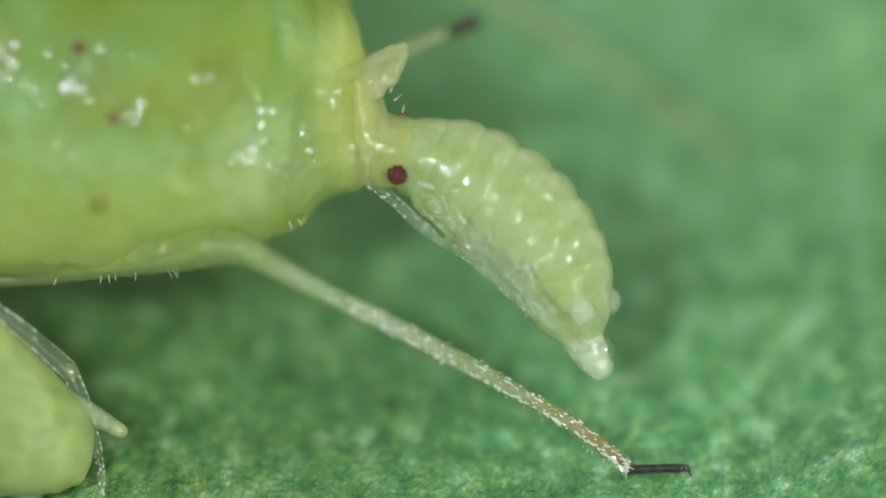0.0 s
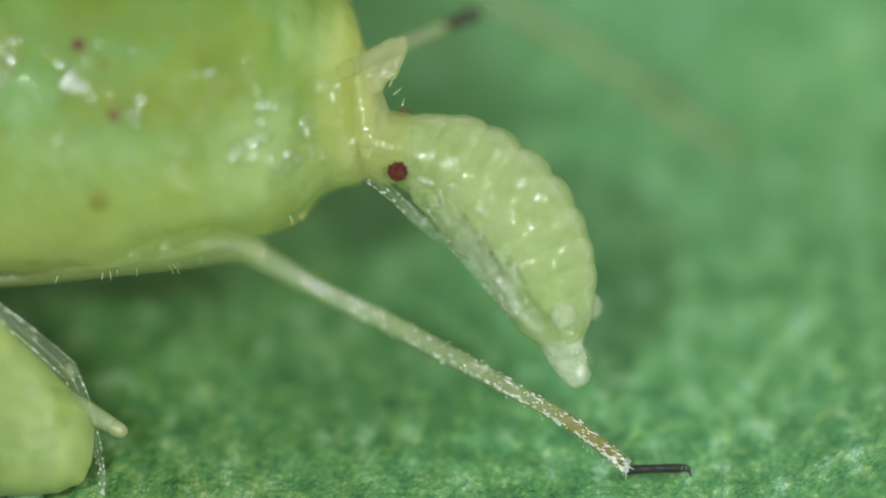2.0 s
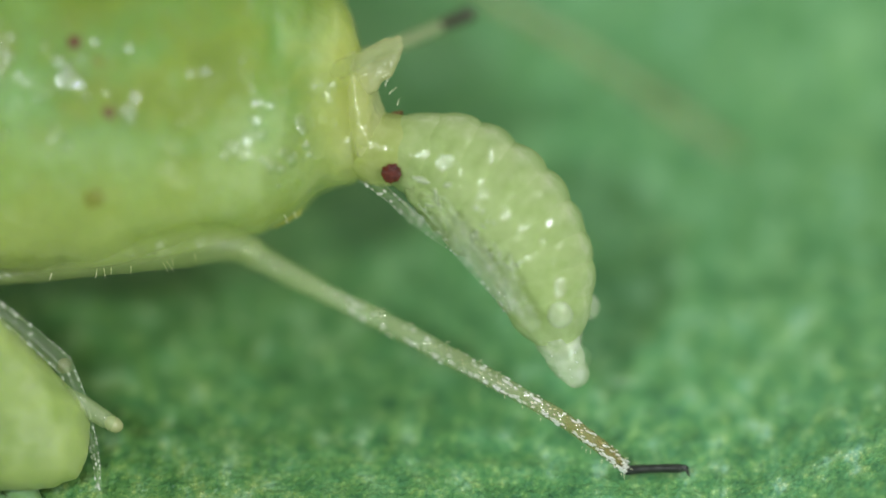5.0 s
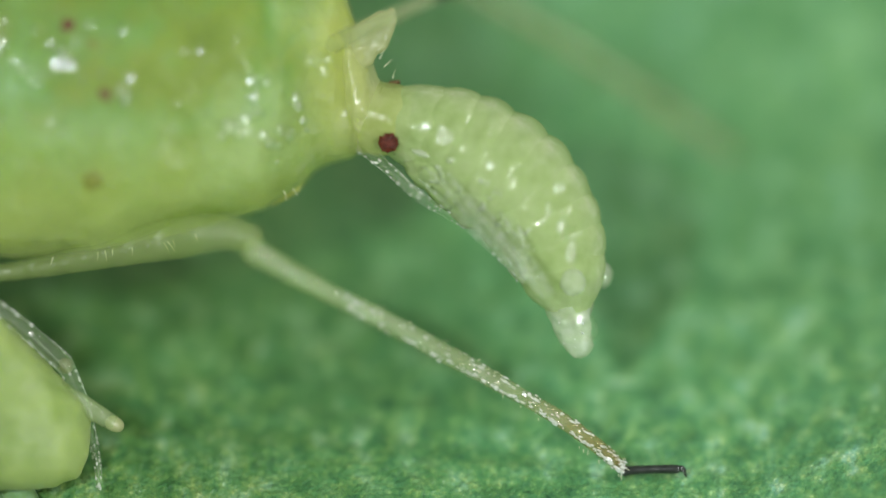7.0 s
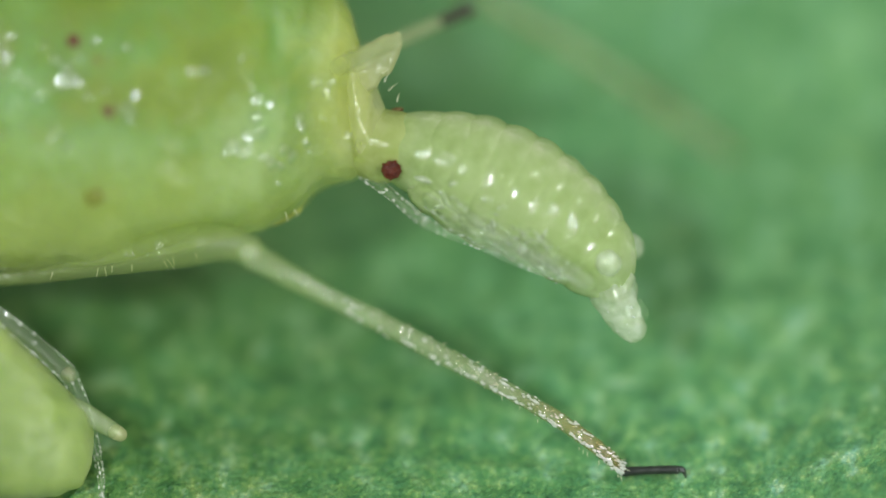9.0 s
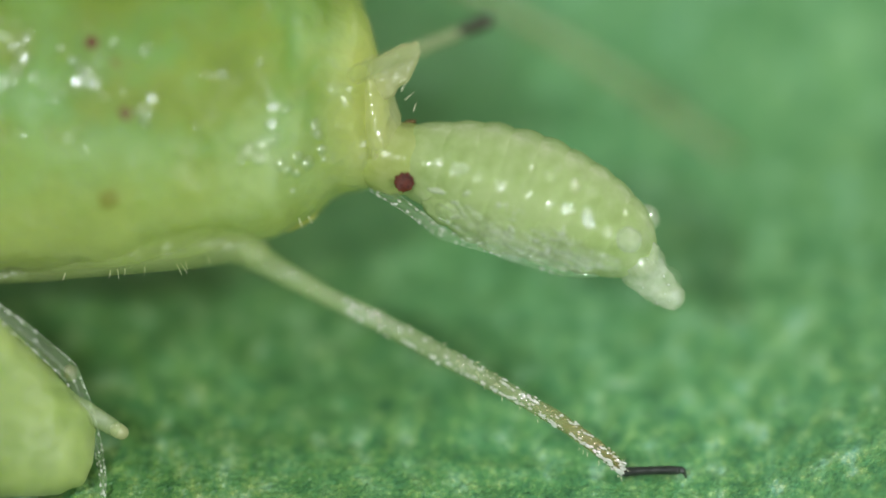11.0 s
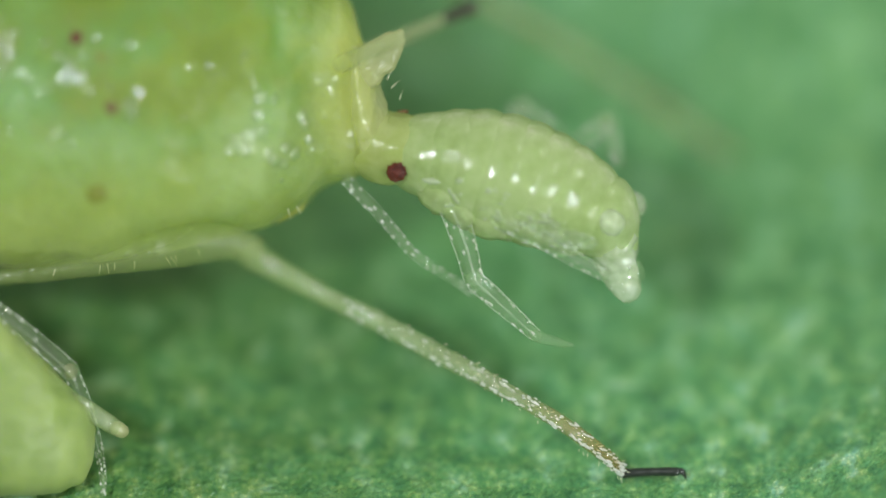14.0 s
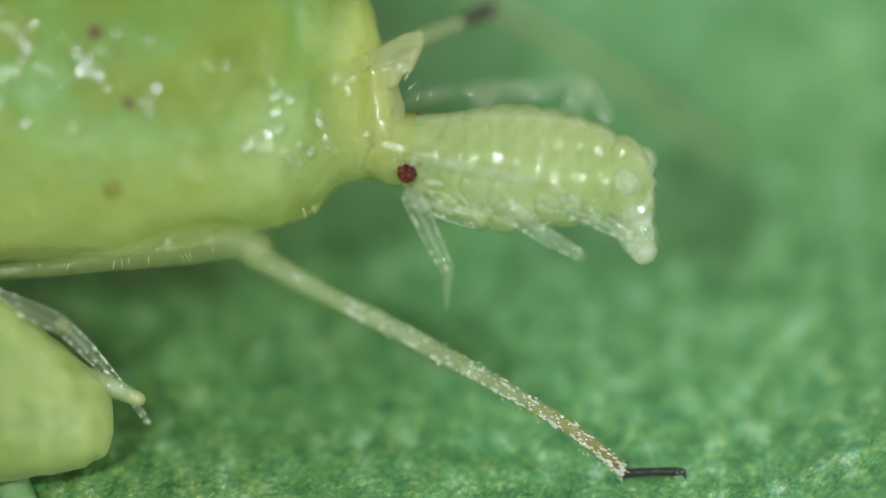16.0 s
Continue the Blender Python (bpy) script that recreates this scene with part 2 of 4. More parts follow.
def plain(name, dark, light, rough, patch=0.02, sss=0.0, bump=0.001):
    m, nt, b = material(name)
    co = coords(nt)
    nt.links.new(ramp(nt, noise_tex(nt, co, patch, 3), [(0.3, dark), (0.7, light)]), b.inputs["Base Color"])
    b.inputs["Roughness"].default_value = rough
    b.inputs["Subsurface Weight"].default_value = sss
    b.inputs["Subsurface Scale"].default_value = 0.02 * MM
    relief(nt, b, [(noise_tex(nt, co, patch, 2), bump)])
    return m


BLACK = plain("dark_foot", (0.012, 0.016, 0.014), (0.03, 0.035, 0.03), 0.3)
SMOKY = plain("smoky_tip", (0.03, 0.028, 0.02), (0.06, 0.055, 0.035), 0.4)
RED = plain("eye_red", (0.050, 0.006, 0.002), (0.14, 0.020, 0.006), 0.25, 0.012)
DIM_RED = plain("embryo_dark_red", (0.07, 0.018, 0.004), (0.13, 0.045, 0.010), 0.6, 0.02)
MARK = plain("embryo_red", (0.10, 0.05, 0.015), (0.14, 0.09, 0.02), 0.5, 0.03)
BROWN = plain("embryo_brown", (0.15, 0.165, 0.028), (0.20, 0.225, 0.038), 0.4, 0.04)
HAIR = plain("bristle", (0.5, 0.5, 0.3), (0.7, 0.7, 0.5), 0.3, 0.02)
AMBER = flesh("far_leg_skin", [(0.3, (0.32, 0.21, 0.035)), (0.7, (0.44, 0.30, 0.07))], 0.05, 0.3, 0.82, 0.4, [(0.03, 0.002)], coat_rough=0.3)


def leaf_material():
    m, nt, b = material("leaf_skin")
    squash = nt.nodes.new("ShaderNodeMapping")
    squash.inputs["Scale"].default_value = (1, 0.72, 1)
    nt.links.new(coords(nt), squash.inputs[0])
    co = squash.outputs[0]
    big = noise_tex(nt, co, 0.5, 2, 0.5)
    mid = noise_tex(nt, co, 0.075, 3, 0.6)
    fine = noise_tex(nt, co, 0.017, 3, 0.72)
    base = ramp(nt, mid, [(0.30, (0.048, 0.160, 0.058)), (0.48, (0.088, 0.255, 0.090)), (0.60, (0.135, 0.32, 0.138)), (0.70, (0.20, 0.43, 0.29))])
    wide = ramp(nt, big, [(0.3, (0.80, 0.86, 0.82)), (0.7, (1.12, 1.1, 1.05))])
    specks = ramp(nt, fine, [(0.32, (0.42, 0.52, 0.50)), (0.46, (0.90, 0.97, 0.95)), (0.56, (1.15, 1.05, 0.95)), (0.64, (1.95, 1.42, 1.28)), (0.74, (2.7, 1.95, 2.1))])
    tint = ramp(nt, noise_tex(nt, co, 0.038, 2, 0.5), [(0.34, (0.86, 0.97, 1.14)), (0.50, (0.98, 1.0, 1.03)), (0.66, (1.12, 1.02, 0.97))])
    # shade painted into the blade's colour: darker and yellower left, paler right
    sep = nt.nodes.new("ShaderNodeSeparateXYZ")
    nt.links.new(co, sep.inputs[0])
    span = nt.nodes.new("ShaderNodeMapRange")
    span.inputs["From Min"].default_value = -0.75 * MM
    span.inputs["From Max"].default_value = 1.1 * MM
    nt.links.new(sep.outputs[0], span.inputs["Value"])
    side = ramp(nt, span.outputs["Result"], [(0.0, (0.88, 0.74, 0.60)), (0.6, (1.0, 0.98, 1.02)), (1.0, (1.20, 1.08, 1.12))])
    last = base
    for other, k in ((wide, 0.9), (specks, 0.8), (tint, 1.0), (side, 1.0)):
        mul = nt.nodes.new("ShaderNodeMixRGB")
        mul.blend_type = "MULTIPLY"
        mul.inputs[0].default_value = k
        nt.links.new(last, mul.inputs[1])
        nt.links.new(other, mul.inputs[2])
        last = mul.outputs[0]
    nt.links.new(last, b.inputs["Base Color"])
    b.inputs["Roughness"].default_value = 0.38
    b.inputs["Specular IOR Level"].default_value = 0.55
    relief(nt, b, [(noise_tex(nt, co, 0.045, 2), 0.003), (noise_tex(nt, co, 0.012, 2), 0.006)])
    return m


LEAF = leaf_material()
RIB = skin("rib_skin", [(0.3, (0.20, 0.36, 0.16)), (0.7, (0.30, 0.46, 0.25))], 0.06, 0.05, 0.4, [(0.03, 0.005)], coat=0.3)


# ---- building tools ----
def edge_glints(points, count, r, seed):
    """Fine stiff pale lines along a clear limb, added for the light its edges refract."""
    rnd = random.Random(seed)
    bm = bmesh.new()
    for i in range(count):
        a0, twist = math.pi * (0.06, 0.94, 0.5, 1.5)[i % 4] + rnd.uniform(-0.1, 0.1), rnd.uniform(-0.25, 0.25)
        run = []
        for j, (x, y, z, rad) in enumerate(points):
            a = a0 + twist * j / len(points)
            run.append((x, y + rad * math.cos(a), z + rad * math.sin(a), r * rnd.uniform(0.5, 1.3)))
        tube(bm, run, sides=5, per=5, round_ends=False, rough=0.5, wave=7)
    return bm


def beads(points, count, r, seed):
    """Two chains of whitish knobs for a leg's glints, thicker towards its foot, with strays between."""
    rnd = random.Random(seed)
    bm = bmesh.new()
    run = spline(points, 20)
    for i in range(count):
        x, y, z, rad = run[min(int(len(run) * rnd.random() ** 0.62), len(run) - 1)]
        a = math.pi * (rnd.gauss(0.30, 0.035), rnd.gauss(0.70, 0.035), rnd.gauss(0.72, 0.03), rnd.random())[i % 4]
        k = r * rnd.uniform(0.45, 1.0) ** 1.5 * 1.6
        blob(bm, (x + rnd.uniform(-8, 8), y + rad * math.cos(a), z + rad * math.sin(a)), (k * rnd.uniform(1.5, 3.0), k, k), rnd.uniform(-12, 12), 0, 10, 8, 5)
    return bm


def part(name, bm, mat, parent=None, label="", kind="", smooth=True):
    """One mesh object out of a bmesh in units of U, under its thing or part."""
    me = bpy.data.meshes.new(name)
    bmesh.ops.scale(bm, vec=(U, U, U), verts=bm.verts)
    bmesh.ops.recalc_face_normals(bm, faces=bm.faces)
    bm.to_mesh(me)
    bm.free()
    me.materials.append(mat)
    if smooth:
        me.polygons.foreach_set("use_smooth", [True] * len(me.polygons))
    ob = new(name, me)
    ob.parent = parent
    return tagged(ob, label, kind=kind)


def spline(points, per=6):
    """A smooth run through points (tuples of any length)."""
    p = np.array(points, float)
    p = np.vstack([2 * p[0] - p[1], p, 2 * p[-1] - p[-2]])
    out = []
    for i in range(1, len(p) - 2):
        for k in range(per):
            s = k / per
            a, b, c, d = p[i - 1], p[i], p[i + 1], p[i + 2]
            out.append(0.5 * (2 * b + (c - a) * s + (2 * a - 5 * b + 4 * c - d) * s * s + (3 * b - a - 3 * c + d) * s ** 3))
    out.append(p[-2])
    return np.array(out)


def tube(bm, points, sides=16, per=6, flat=1.0, round_ends=True, rough=0.0, wave=40.0):
    """A round limb through (x, y, z, radius); flat: its thickness along z by its width."""
    run = spline(points, per)
    centres = [Vector(r[:3]) for r in run]
    radii = [max(float(r[3]), 0.2) for r in run]
    rings = []
    n = len(centres)
    tangents = [(centres[min(i + 1, n - 1)] - centres[max(i - 1, 0)]).normalized() for i in range(n)]
    stations = [(centres[i], tangents[i], radii[i]) for i in range(n)]
    if round_ends:
        head = [(centres[0] - tangents[0] * radii[0] * math.cos(a), tangents[0], radii[0] * math.sin(a)) for a in (0.25, 0.65, 1.1)]
        tail = [(centres[-1] + tangents[-1] * radii[-1] * math.cos(a), tangents[-1], radii[-1] * math.sin(a)) for a in (1.1, 0.65, 0.25)]
        stations = head + stations + tail
    for c, t, r in stations:
        side = t.cross(Vector((0, 0, 1)))
        if side.length < 0.05:
            side = Vector((0, 1, 0))
        side.normalize()
        top = side.cross(t).normalized()
        ring = []
        for k in range(sides):
            a = 2 * math.pi * k / sides
            v = c + side * (r * math.cos(a)) + top * (r * flat * math.sin(a))
            if rough:
                v += (v - c) * (rough * noise.noise(v / wave))
            ring.append(bm.verts.new(v))
        rings.append(ring)
    for a, b in zip(rings, rings[1:]):
        for k in range(sides):
            bm.faces.new((a[k], a[(k + 1) % sides], b[(k + 1) % sides], b[k]))
    bm.faces.new(rings[0])
    bm.faces.new(rings[-1])
    return bm


def blob(bm, centre, radii, turn=0.0, rough=0.0, wave=40.0, sides=24, bands=14):
    """A soft lump; turn in degrees about the line of sight."""
    m = Matrix.Translation(centre) @ Matrix.Rotation(radians(turn), 4, "Z")

    def put(x, y, z):
        k = 1 + rough * noise.noise(Vector((x, y, z)) * (max(radii) / wave) + Vector(centre)) if rough else 1.0
        return bm.verts.new(m @ Vector((x * radii[0] * k, y * radii[1] * k, z * radii[2] * k)))

    low, high = put(0, 0, -1), put(0, 0, 1)
    rings = []
    for j in range(1, bands):
        b = math.pi * (j / bands - 0.5)
        rings.append([put(math.cos(b) * math.cos(2 * math.pi * i / sides), math.cos(b) * math.sin(2 * math.pi * i / sides), math.sin(b)) for i in range(sides)])
    for i in range(sides):
        n = (i + 1) % sides
        bm.faces.new((low, rings[0][n], rings[0][i]))
        bm.faces.new((high, rings[-1][i], rings[-1][n]))
        for a, b in zip(rings, rings[1:]):
            bm.faces.new((a[i], a[n], b[n], b[i]))
    return bm


def bristle(bm, root, way, length, r=0.9):
    way = Vector(way).normalized()
    root = Vector(root)
    bend = Vector((way.y, -way.x, 0)) * length * 0.12
    tube(bm, [(*root, r), (*(root + way * length * 0.5 + bend * 0.5), r * 0.7), (*(root + way * length + bend * 1.6), 0.25)],
         sides=6, per=3, round_ends=False)


def thing(name, x, y, w, label, category, group=""):
    ob = new(name)
    ob.empty_display_size = 0.0002
    ob.matrix_world = Matrix.Translation(place(x, y, w)) @ BASIS
    return tagged(ob, label, category, group)


# ---- the leaf ----
def leaf():
    xs = np.concatenate([-np.geomspace(45, 1.5, 12), np.linspace(-1.45, 1.45, 520), np.geomspace(1.5, 45, 12)])
    ys = np.concatenate([-np.geomspace(45, 0.75, 12), np.linspace(-0.7, 0.25, 190), np.linspace(0.262, 1.7, 110), np.geomspace(1.75, 45, 12)])
    foot_x, foot_y = 1160 - 784, 0.0
    verts = []
    for y in ys:
        for x in xs:
            v = Vector((x, y, 0.0))
            near = abs(x) < 1.48 and -0.74 < y < 1.73
            calm = min(1.0, math.hypot(x - foot_x * U / MM, y - foot_y) / 0.5)
            z = 0.030 * calm * noise.noise(v * 2.1) - 0.008 * calm + 0.15 * min(max(0.0, y - 0.35), 2.0) ** 2 + 0.12 * min(max(0.0, x - 0.45), 1.2) ** 2
            if near:
                z += 0.008 * noise.noise(v * 11 + Vector((3, 1, 0))) + 0.0025 * noise.noise(v * 30)
                if y < 0.25:
                    z += 0.0025 * noise.noise(v * 75)
            verts.append((x * MM, y * MM, (z - 0.006) * MM))
    w = len(xs)
    faces = [(j * w + i, j * w + i + 1, (j + 1) * w + i + 1, (j + 1) * w + i) for j in range(len(ys) - 1) for i in range(w - 1)]
    me = bpy.data.meshes.new("ground")
    me.from_pydata(verts, [], faces)
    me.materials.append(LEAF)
    me.polygons.foreach_set("use_smooth", [True] * len(me.polygons))
    return tagged(new("ground", me), "green leaf surface with fine bumpy cells and pale specks", "leaf", kind="structure")


leaf()

# a pale rib that stands out of the leaf at its edge
bm = bmesh.new()
for p in [spline([(-120, 560, 30), (-50, 700, 30), (5, 800, 30), (50, 890, 30), (130, 1040, 30)], 8)]:
    tube(bm, [((x - 784), -(y - 441), (y - 835) - 18, r) for x, y, r in p], sides=16, per=1, rough=0.12, wave=50)
rib = part("leaf_rib", bm, RIB)
rib.matrix_world = Matrix.Translation(AIM) @ BASIS
tagged(rib, "pale green rib standing out of the leaf", "leaf rib", kind="structure")

# ---- the mother ----
MX, MY = 545, 227
adult = thing("adult_aphid", MX, MY, 0, "large yellow-green aphid with wet glossy skin giving birth on a leaf", "aphid")


def m_at(x, y, w):
    return Vector((x - MX, MY - y, w))


def adult_body():
    # x, middle, half height, half depth, depth of the middle
    table = [(-1010, 200, 20, 15, -90), (-985, 200, 90, 66, -90), (-900, 200, 165, 118, -90), (-760, 197, 225, 165, -85), (-500, 192, 285, 215, -78), (-200, 187, 310, 248, -72),
             (0, 184, 309, 256, -70), (200, 180, 304, 252, -70), (350, 171, 287, 236, -72), (450, 163, 265, 222, -74), (505, 158, 250, 198, -76), (530, 157, 239, 180, -76), (546, 160, 220, 168, -74), (560, 164, 200, 158, -71), (574, 164, 188, 150, -67), (590, 165.5, 178.5, 139, -60), (608, 169, 171, 126, -50), (630, 185.5, 148.5, 106, -40), (641, 203, 127, 98, -32), (650, 214, 108, 88, -24),
             (658, 212, 86, 72, -16), (664, 214, 62, 52, -10), (668, 215, 32, 26, -6), (669, 215, 4, 4, -6)]
    run = spline(table, 7)
    bm = bmesh.new()
    rings = []
    for x, mid, ry, rw, deep in run:
        ring = []
        for k in range(120):
            a = 2 * math.pi * k / 120
            # faint belts across the back and a soft pleat along the flank
            belt = 1 - 0.010 * (0.5 + 0.5 * math.cos((x + 30 * math.sin(a)) / 21.0)) ** 6
            p = m_at(x, mid, deep) + Vector((0, ry * math.copysign(abs(math.cos(a)) ** 0.86, math.cos(a)), rw * math.copysign(abs(math.sin(a)) ** 0.70, math.sin(a)))) * belt
            lump = 9 * noise.noise(p / 120) + 3.5 * noise.noise(p / 46) + 0.9 * noise.noise(p / 16)
            out = Vector((0.0, math.cos(a), math.sin(a)))
            ring.append(bm.verts.new(p + out * lump * min(1, ry / 150)))
        rings.append(ring)
    for a, b in zip(rings, rings[1:]):
        for k in range(120):
            bm.faces.new((a[k], a[(k + 1) % 120], b[(k + 1) % 120], b[k]))
    bm.faces.new(rings[0])
    bm.faces.new(rings[-1])
    return part("body", bm, ADULT, adult, "swollen yellow-green body with wet highlights")


adult_hull = adult_body()
HULL = BVHTree.FromPolygons([v.co / U for v in adult_hull.data.vertices], [tuple(p.vertices) for p in adult_hull.data.polygons])


def patch(x, y, r, seed):
    """A thin ragged mark that follows the mother's skin."""
    rnd = random.Random(seed)
    bm = bmesh.new()
    rag = [rnd.uniform(0.7, 1.25) for _ in range(18)]
    rings = []
    for i in range(6):
        ring = []
        for k in range(18):
            q = r * (i + 0.15) / 5.15 * (rag[k] * 0.6 + (rag[k - 1] + rag[(k + 1) % 18]) * 0.2)
            p = m_at(x, y, 0) + Vector((q * math.cos(k * math.pi / 9), q * math.sin(k * math.pi / 9), 600))
            hit = HULL.ray_cast(p, Vector((0, 0, -1)))[0]
            lift = 1.3 - 2.2 * (i / 5) ** 3
            ring.append(bm.verts.new(hit + Vector((0, 0, lift))))
        rings.append(ring)
    for a, b in zip(rings, rings[1:]):
        for k in range(18):
            bm.faces.new((a[k], a[(k + 1) % 18], b[(k + 1) % 18], b[k]))
    bm.faces.new(rings[0])
    return bm


def glint_bump(x, y, r):
    """A low wet bump added to the mother's skin where a highlight sits."""
    hit, normal, _, _ = HULL.ray_cast(m_at(x, y, 600), Vector((0, 0, -1)))
    bm = bmesh.new()
    blob(bm, (0, 0, 0), (1.15 * r, r, 0.46 * r), 40 * x, 0.25, 9, 14, 10)
    turn = normal.to_track_quat("Z", "Y").to_matrix().to_4x4()
    bmesh.ops.transform(bm, matrix=Matrix.Translation(hit) @ turn, verts=bm.verts)
    return bm


# bumps added at the spots where her skin gleams, to make the highlights
for x, y, r in ((30, 80, 10), (24, 112, 15), (131, 135, 10), (128, 152, 17), (90, 95, 7), (180, 88, 8), (238, 100, 9), (236, 211, 16), (375, 140, 8), (346, 140, 6), (461, 225, 11), (541, 225, 11),
                (546, 246, 10), (551, 270, 9), (421, 274, 14), (447, 263, 13), (526, 295, 13), (490, 308, 12), (166, 184, 7), (60, 164, 9), (44, 146, 8), (502, 342, 6), (440, 120, 6), (132, 275, 7),
                (8, 98, 10), (14, 136, 12), (2, 160, 9), (112, 120, 9), (148, 160, 11), (116, 168, 8), (80, 187, 8), (250, 184, 10), (240, 230, 8), (470, 252, 12), (436, 290, 12), (408, 290, 9),
                (510, 285, 11), (478, 296, 10), (506, 312, 9), (466, 196, 11), (490, 200, 9), (538, 240, 7), (556, 286, 6), (200, 176, 6), (330, 230, 6), (20, 250, 7)):
    part("glint_bump", glint_bump(x, y, r), GLINT, adult, "low wet bump added to carry a highlight")

bm = bmesh.new()
blob(bm, m_at(556, 50, -84), (72, 92, 100), 8, 0.08, 34, 40, 26)
part("last_ring", bm, LAST_RING, adult, "bulging last ring of the back")

bm = bmesh.new()
tube(bm, [(*m_at(618, 186, 30), 16), (*m_at(648, 154, 46), 32), (*m_at(682, 119, 52), 32), (*m_at(706, 93, 54), 19), (*m_at(713, 83, 54), 8)],
     sides=24, flat=0.45, rough=0.16, wave=22)
part("cauda", bm, CAUDA, adult, "pale tongue-shaped tail flap")

bm = bmesh.new()
tube(bm, [(*m_at(540, 172, 0), 18), (*m_at(640, 122, 100), 16), (*m_at(720, 90, 180), 13), (*m_at(803, 56, 222), 11)], sides=20, rough=0.05, wave=20)
siphon = part("siphunculus", bm, VEIL, adult, "slender pale tube with a smoky tip")
bm = bmesh.new()
tube(bm, [(*m_at(800, 57, 222), 11.4), (*m_at(820, 49, 228), 13), (*m_at(838, 41, 236), 14)], sides=20)
part("tip", bm, SMOKY, siphon, "smoky dark tip")

for x, y, r, mat, seed in ((143, 87, 14, DIM_RED, 1), (203, 211, 13, MARK, 2), (177, 362, 21, BROWN, 3), (185, 122, 10, BROWN, 4)):
    part("embryo_eye", patch(x, y, r, seed), mat, adult, "dark red embryo eye showing through the skin" if mat is DIM_RED else "faint embryo eye under the skin")

# hind thigh towards the lens
bm = bmesh.new()
tube(bm, [(*m_at(-120, 502, -60), 12), (*m_at(40, 490, -30), 17), (*m_at(170, 468, 20), 27), (*m_at(300, 447, 76), 36), (*m_at(390, 436, 116), 33), (*m_at(450, 447, 135), 25)],
     sides=24, per=7, rough=0.08, wave=30)
thigh = part("thigh", bm, LEG, adult, "translucent swollen thigh along the flank")

# the clear crumpled skin round the birth opening
bm = bmesh.new()
rings = []
for x, mid, ry, rw, deep in spline([(606, 164, 150, 100, -54), (630, 181, 145, 106, -40), (642, 204, 127, 100, -30), (656, 224, 107, 80, -18), (668, 236, 90, 58, -8), (680, 248, 68, 40, -3), (690, 256, 46, 26, 0)], 7):
    ring = []
    for k in range(96):
        a = 2 * math.pi * k / 96
        p = m_at(x, mid, deep) + Vector((0, ry * math.cos(a), rw * math.sin(a)))
        crease = 3.5 * noise.noise(p / 24) + 1.5 * noise.noise(Vector((p.x / 30, p.y / 8, p.z / 8)))
        ring.append(bm.verts.new(p + Vector((0, math.cos(a), math.sin(a))) * (crease + 1)))
    rings.append(ring)
for a, b in zip(rings, rings[1:]):
    for k in range(96):
        bm.faces.new((a[k], a[(k + 1) % 96], b[(k + 1) % 96], b[k]))
part("birth_membrane", bm, MEMBRANE, adult, "clear yellowish skin round the birth opening")

# the thin hem of skin at the corner of the rear
bm = bmesh.new()
tube(bm, [(*m_at(400, 424, -30), 8), (*m_at(446, 414, -36), 11), (*m_at(490, 402, -38), 14), (*m_at(525, 384, -40), 16), (*m_at(538, 362, -38), 16), (*m_at(548, 342, -36), 15), (*m_at(578, 326, -34), 17), (*m_at(614, 319, -26), 17), (*m_at(652, 310, -8), 14)],
     sides=18, per=7, rough=0.25, wave=14)
part("hem", bm, PLATE, adult, "thin yellowish hem of skin")

bm = bmesh.new()
blob(bm, m_at(514, 370, -50), (24, 24, 46), 20, 0.2, 14, 26, 18)
part("corner_lobe", bm, PLATE, adult, "yellowish lobe at the corner of the rear")

# hairs along the belly edge and at the tail
for x, y, w, dx, dy, ln in ((296, 476, 30, 4, -5, 20), (303, 474, 40, 8, -8, 22), (312, 472, 40, 3, -6, 14), (180, 488, 40, 0, -6, 16), (192, 486, 40, 2, -6, 18), (205, 484, 40, 1, -6, 13),
                            (512, 392, 60, 3, -6, 18), (528, 388, 60, 5, -6, 16), (690, 165, 60, 2, 6, 22), (697, 180, 55, 5, 6, 20), (712, 200, 50, 1, 8, 16),
                            (240, 482, 40, 1, -6, 15), (352, 462, 40, 3, -6, 14), (686, 150, 60, 5, 4, 16), (100, 494, 40, -1, -6, 14)):
    bm = bmesh.new()
    bristle(bm, m_at(x, y, w), (dx, dy, 0), ln)
    part("bristle", bm, HAIR, adult)

# hind shins: built along x from the foot's ankle towards the knee's side
KNEE, ANKLE = (450, 452, 135), (1115, 833, 0)


def p3(x, y, w):
    return Vector((x, -y, w))


SHIN_LEN = (p3(*ANKLE) - p3(*KNEE)).length


def shin_mesh():
    n = SHIN_LEN
    bm = bmesh.new()
    run = [(0, 0, 0, 24), (0.075 * n, 2, 0, 22), (0.226 * n, 6, 0, 17.5), (0.316 * n, 12, 0, 18), (0.526 * n, 18, 0, 17), (0.677 * n, 21, 0, 14.5), (0.827 * n, 20, 0, 14), (0.947 * n, 9, 0, 12.5), (n - 6, 0, 0, 9)]
    tube(bm, run, sides=24, per=10, rough=0.16, wave=8)
    return bm, beads(run[2:], 300, 1.6, 8)


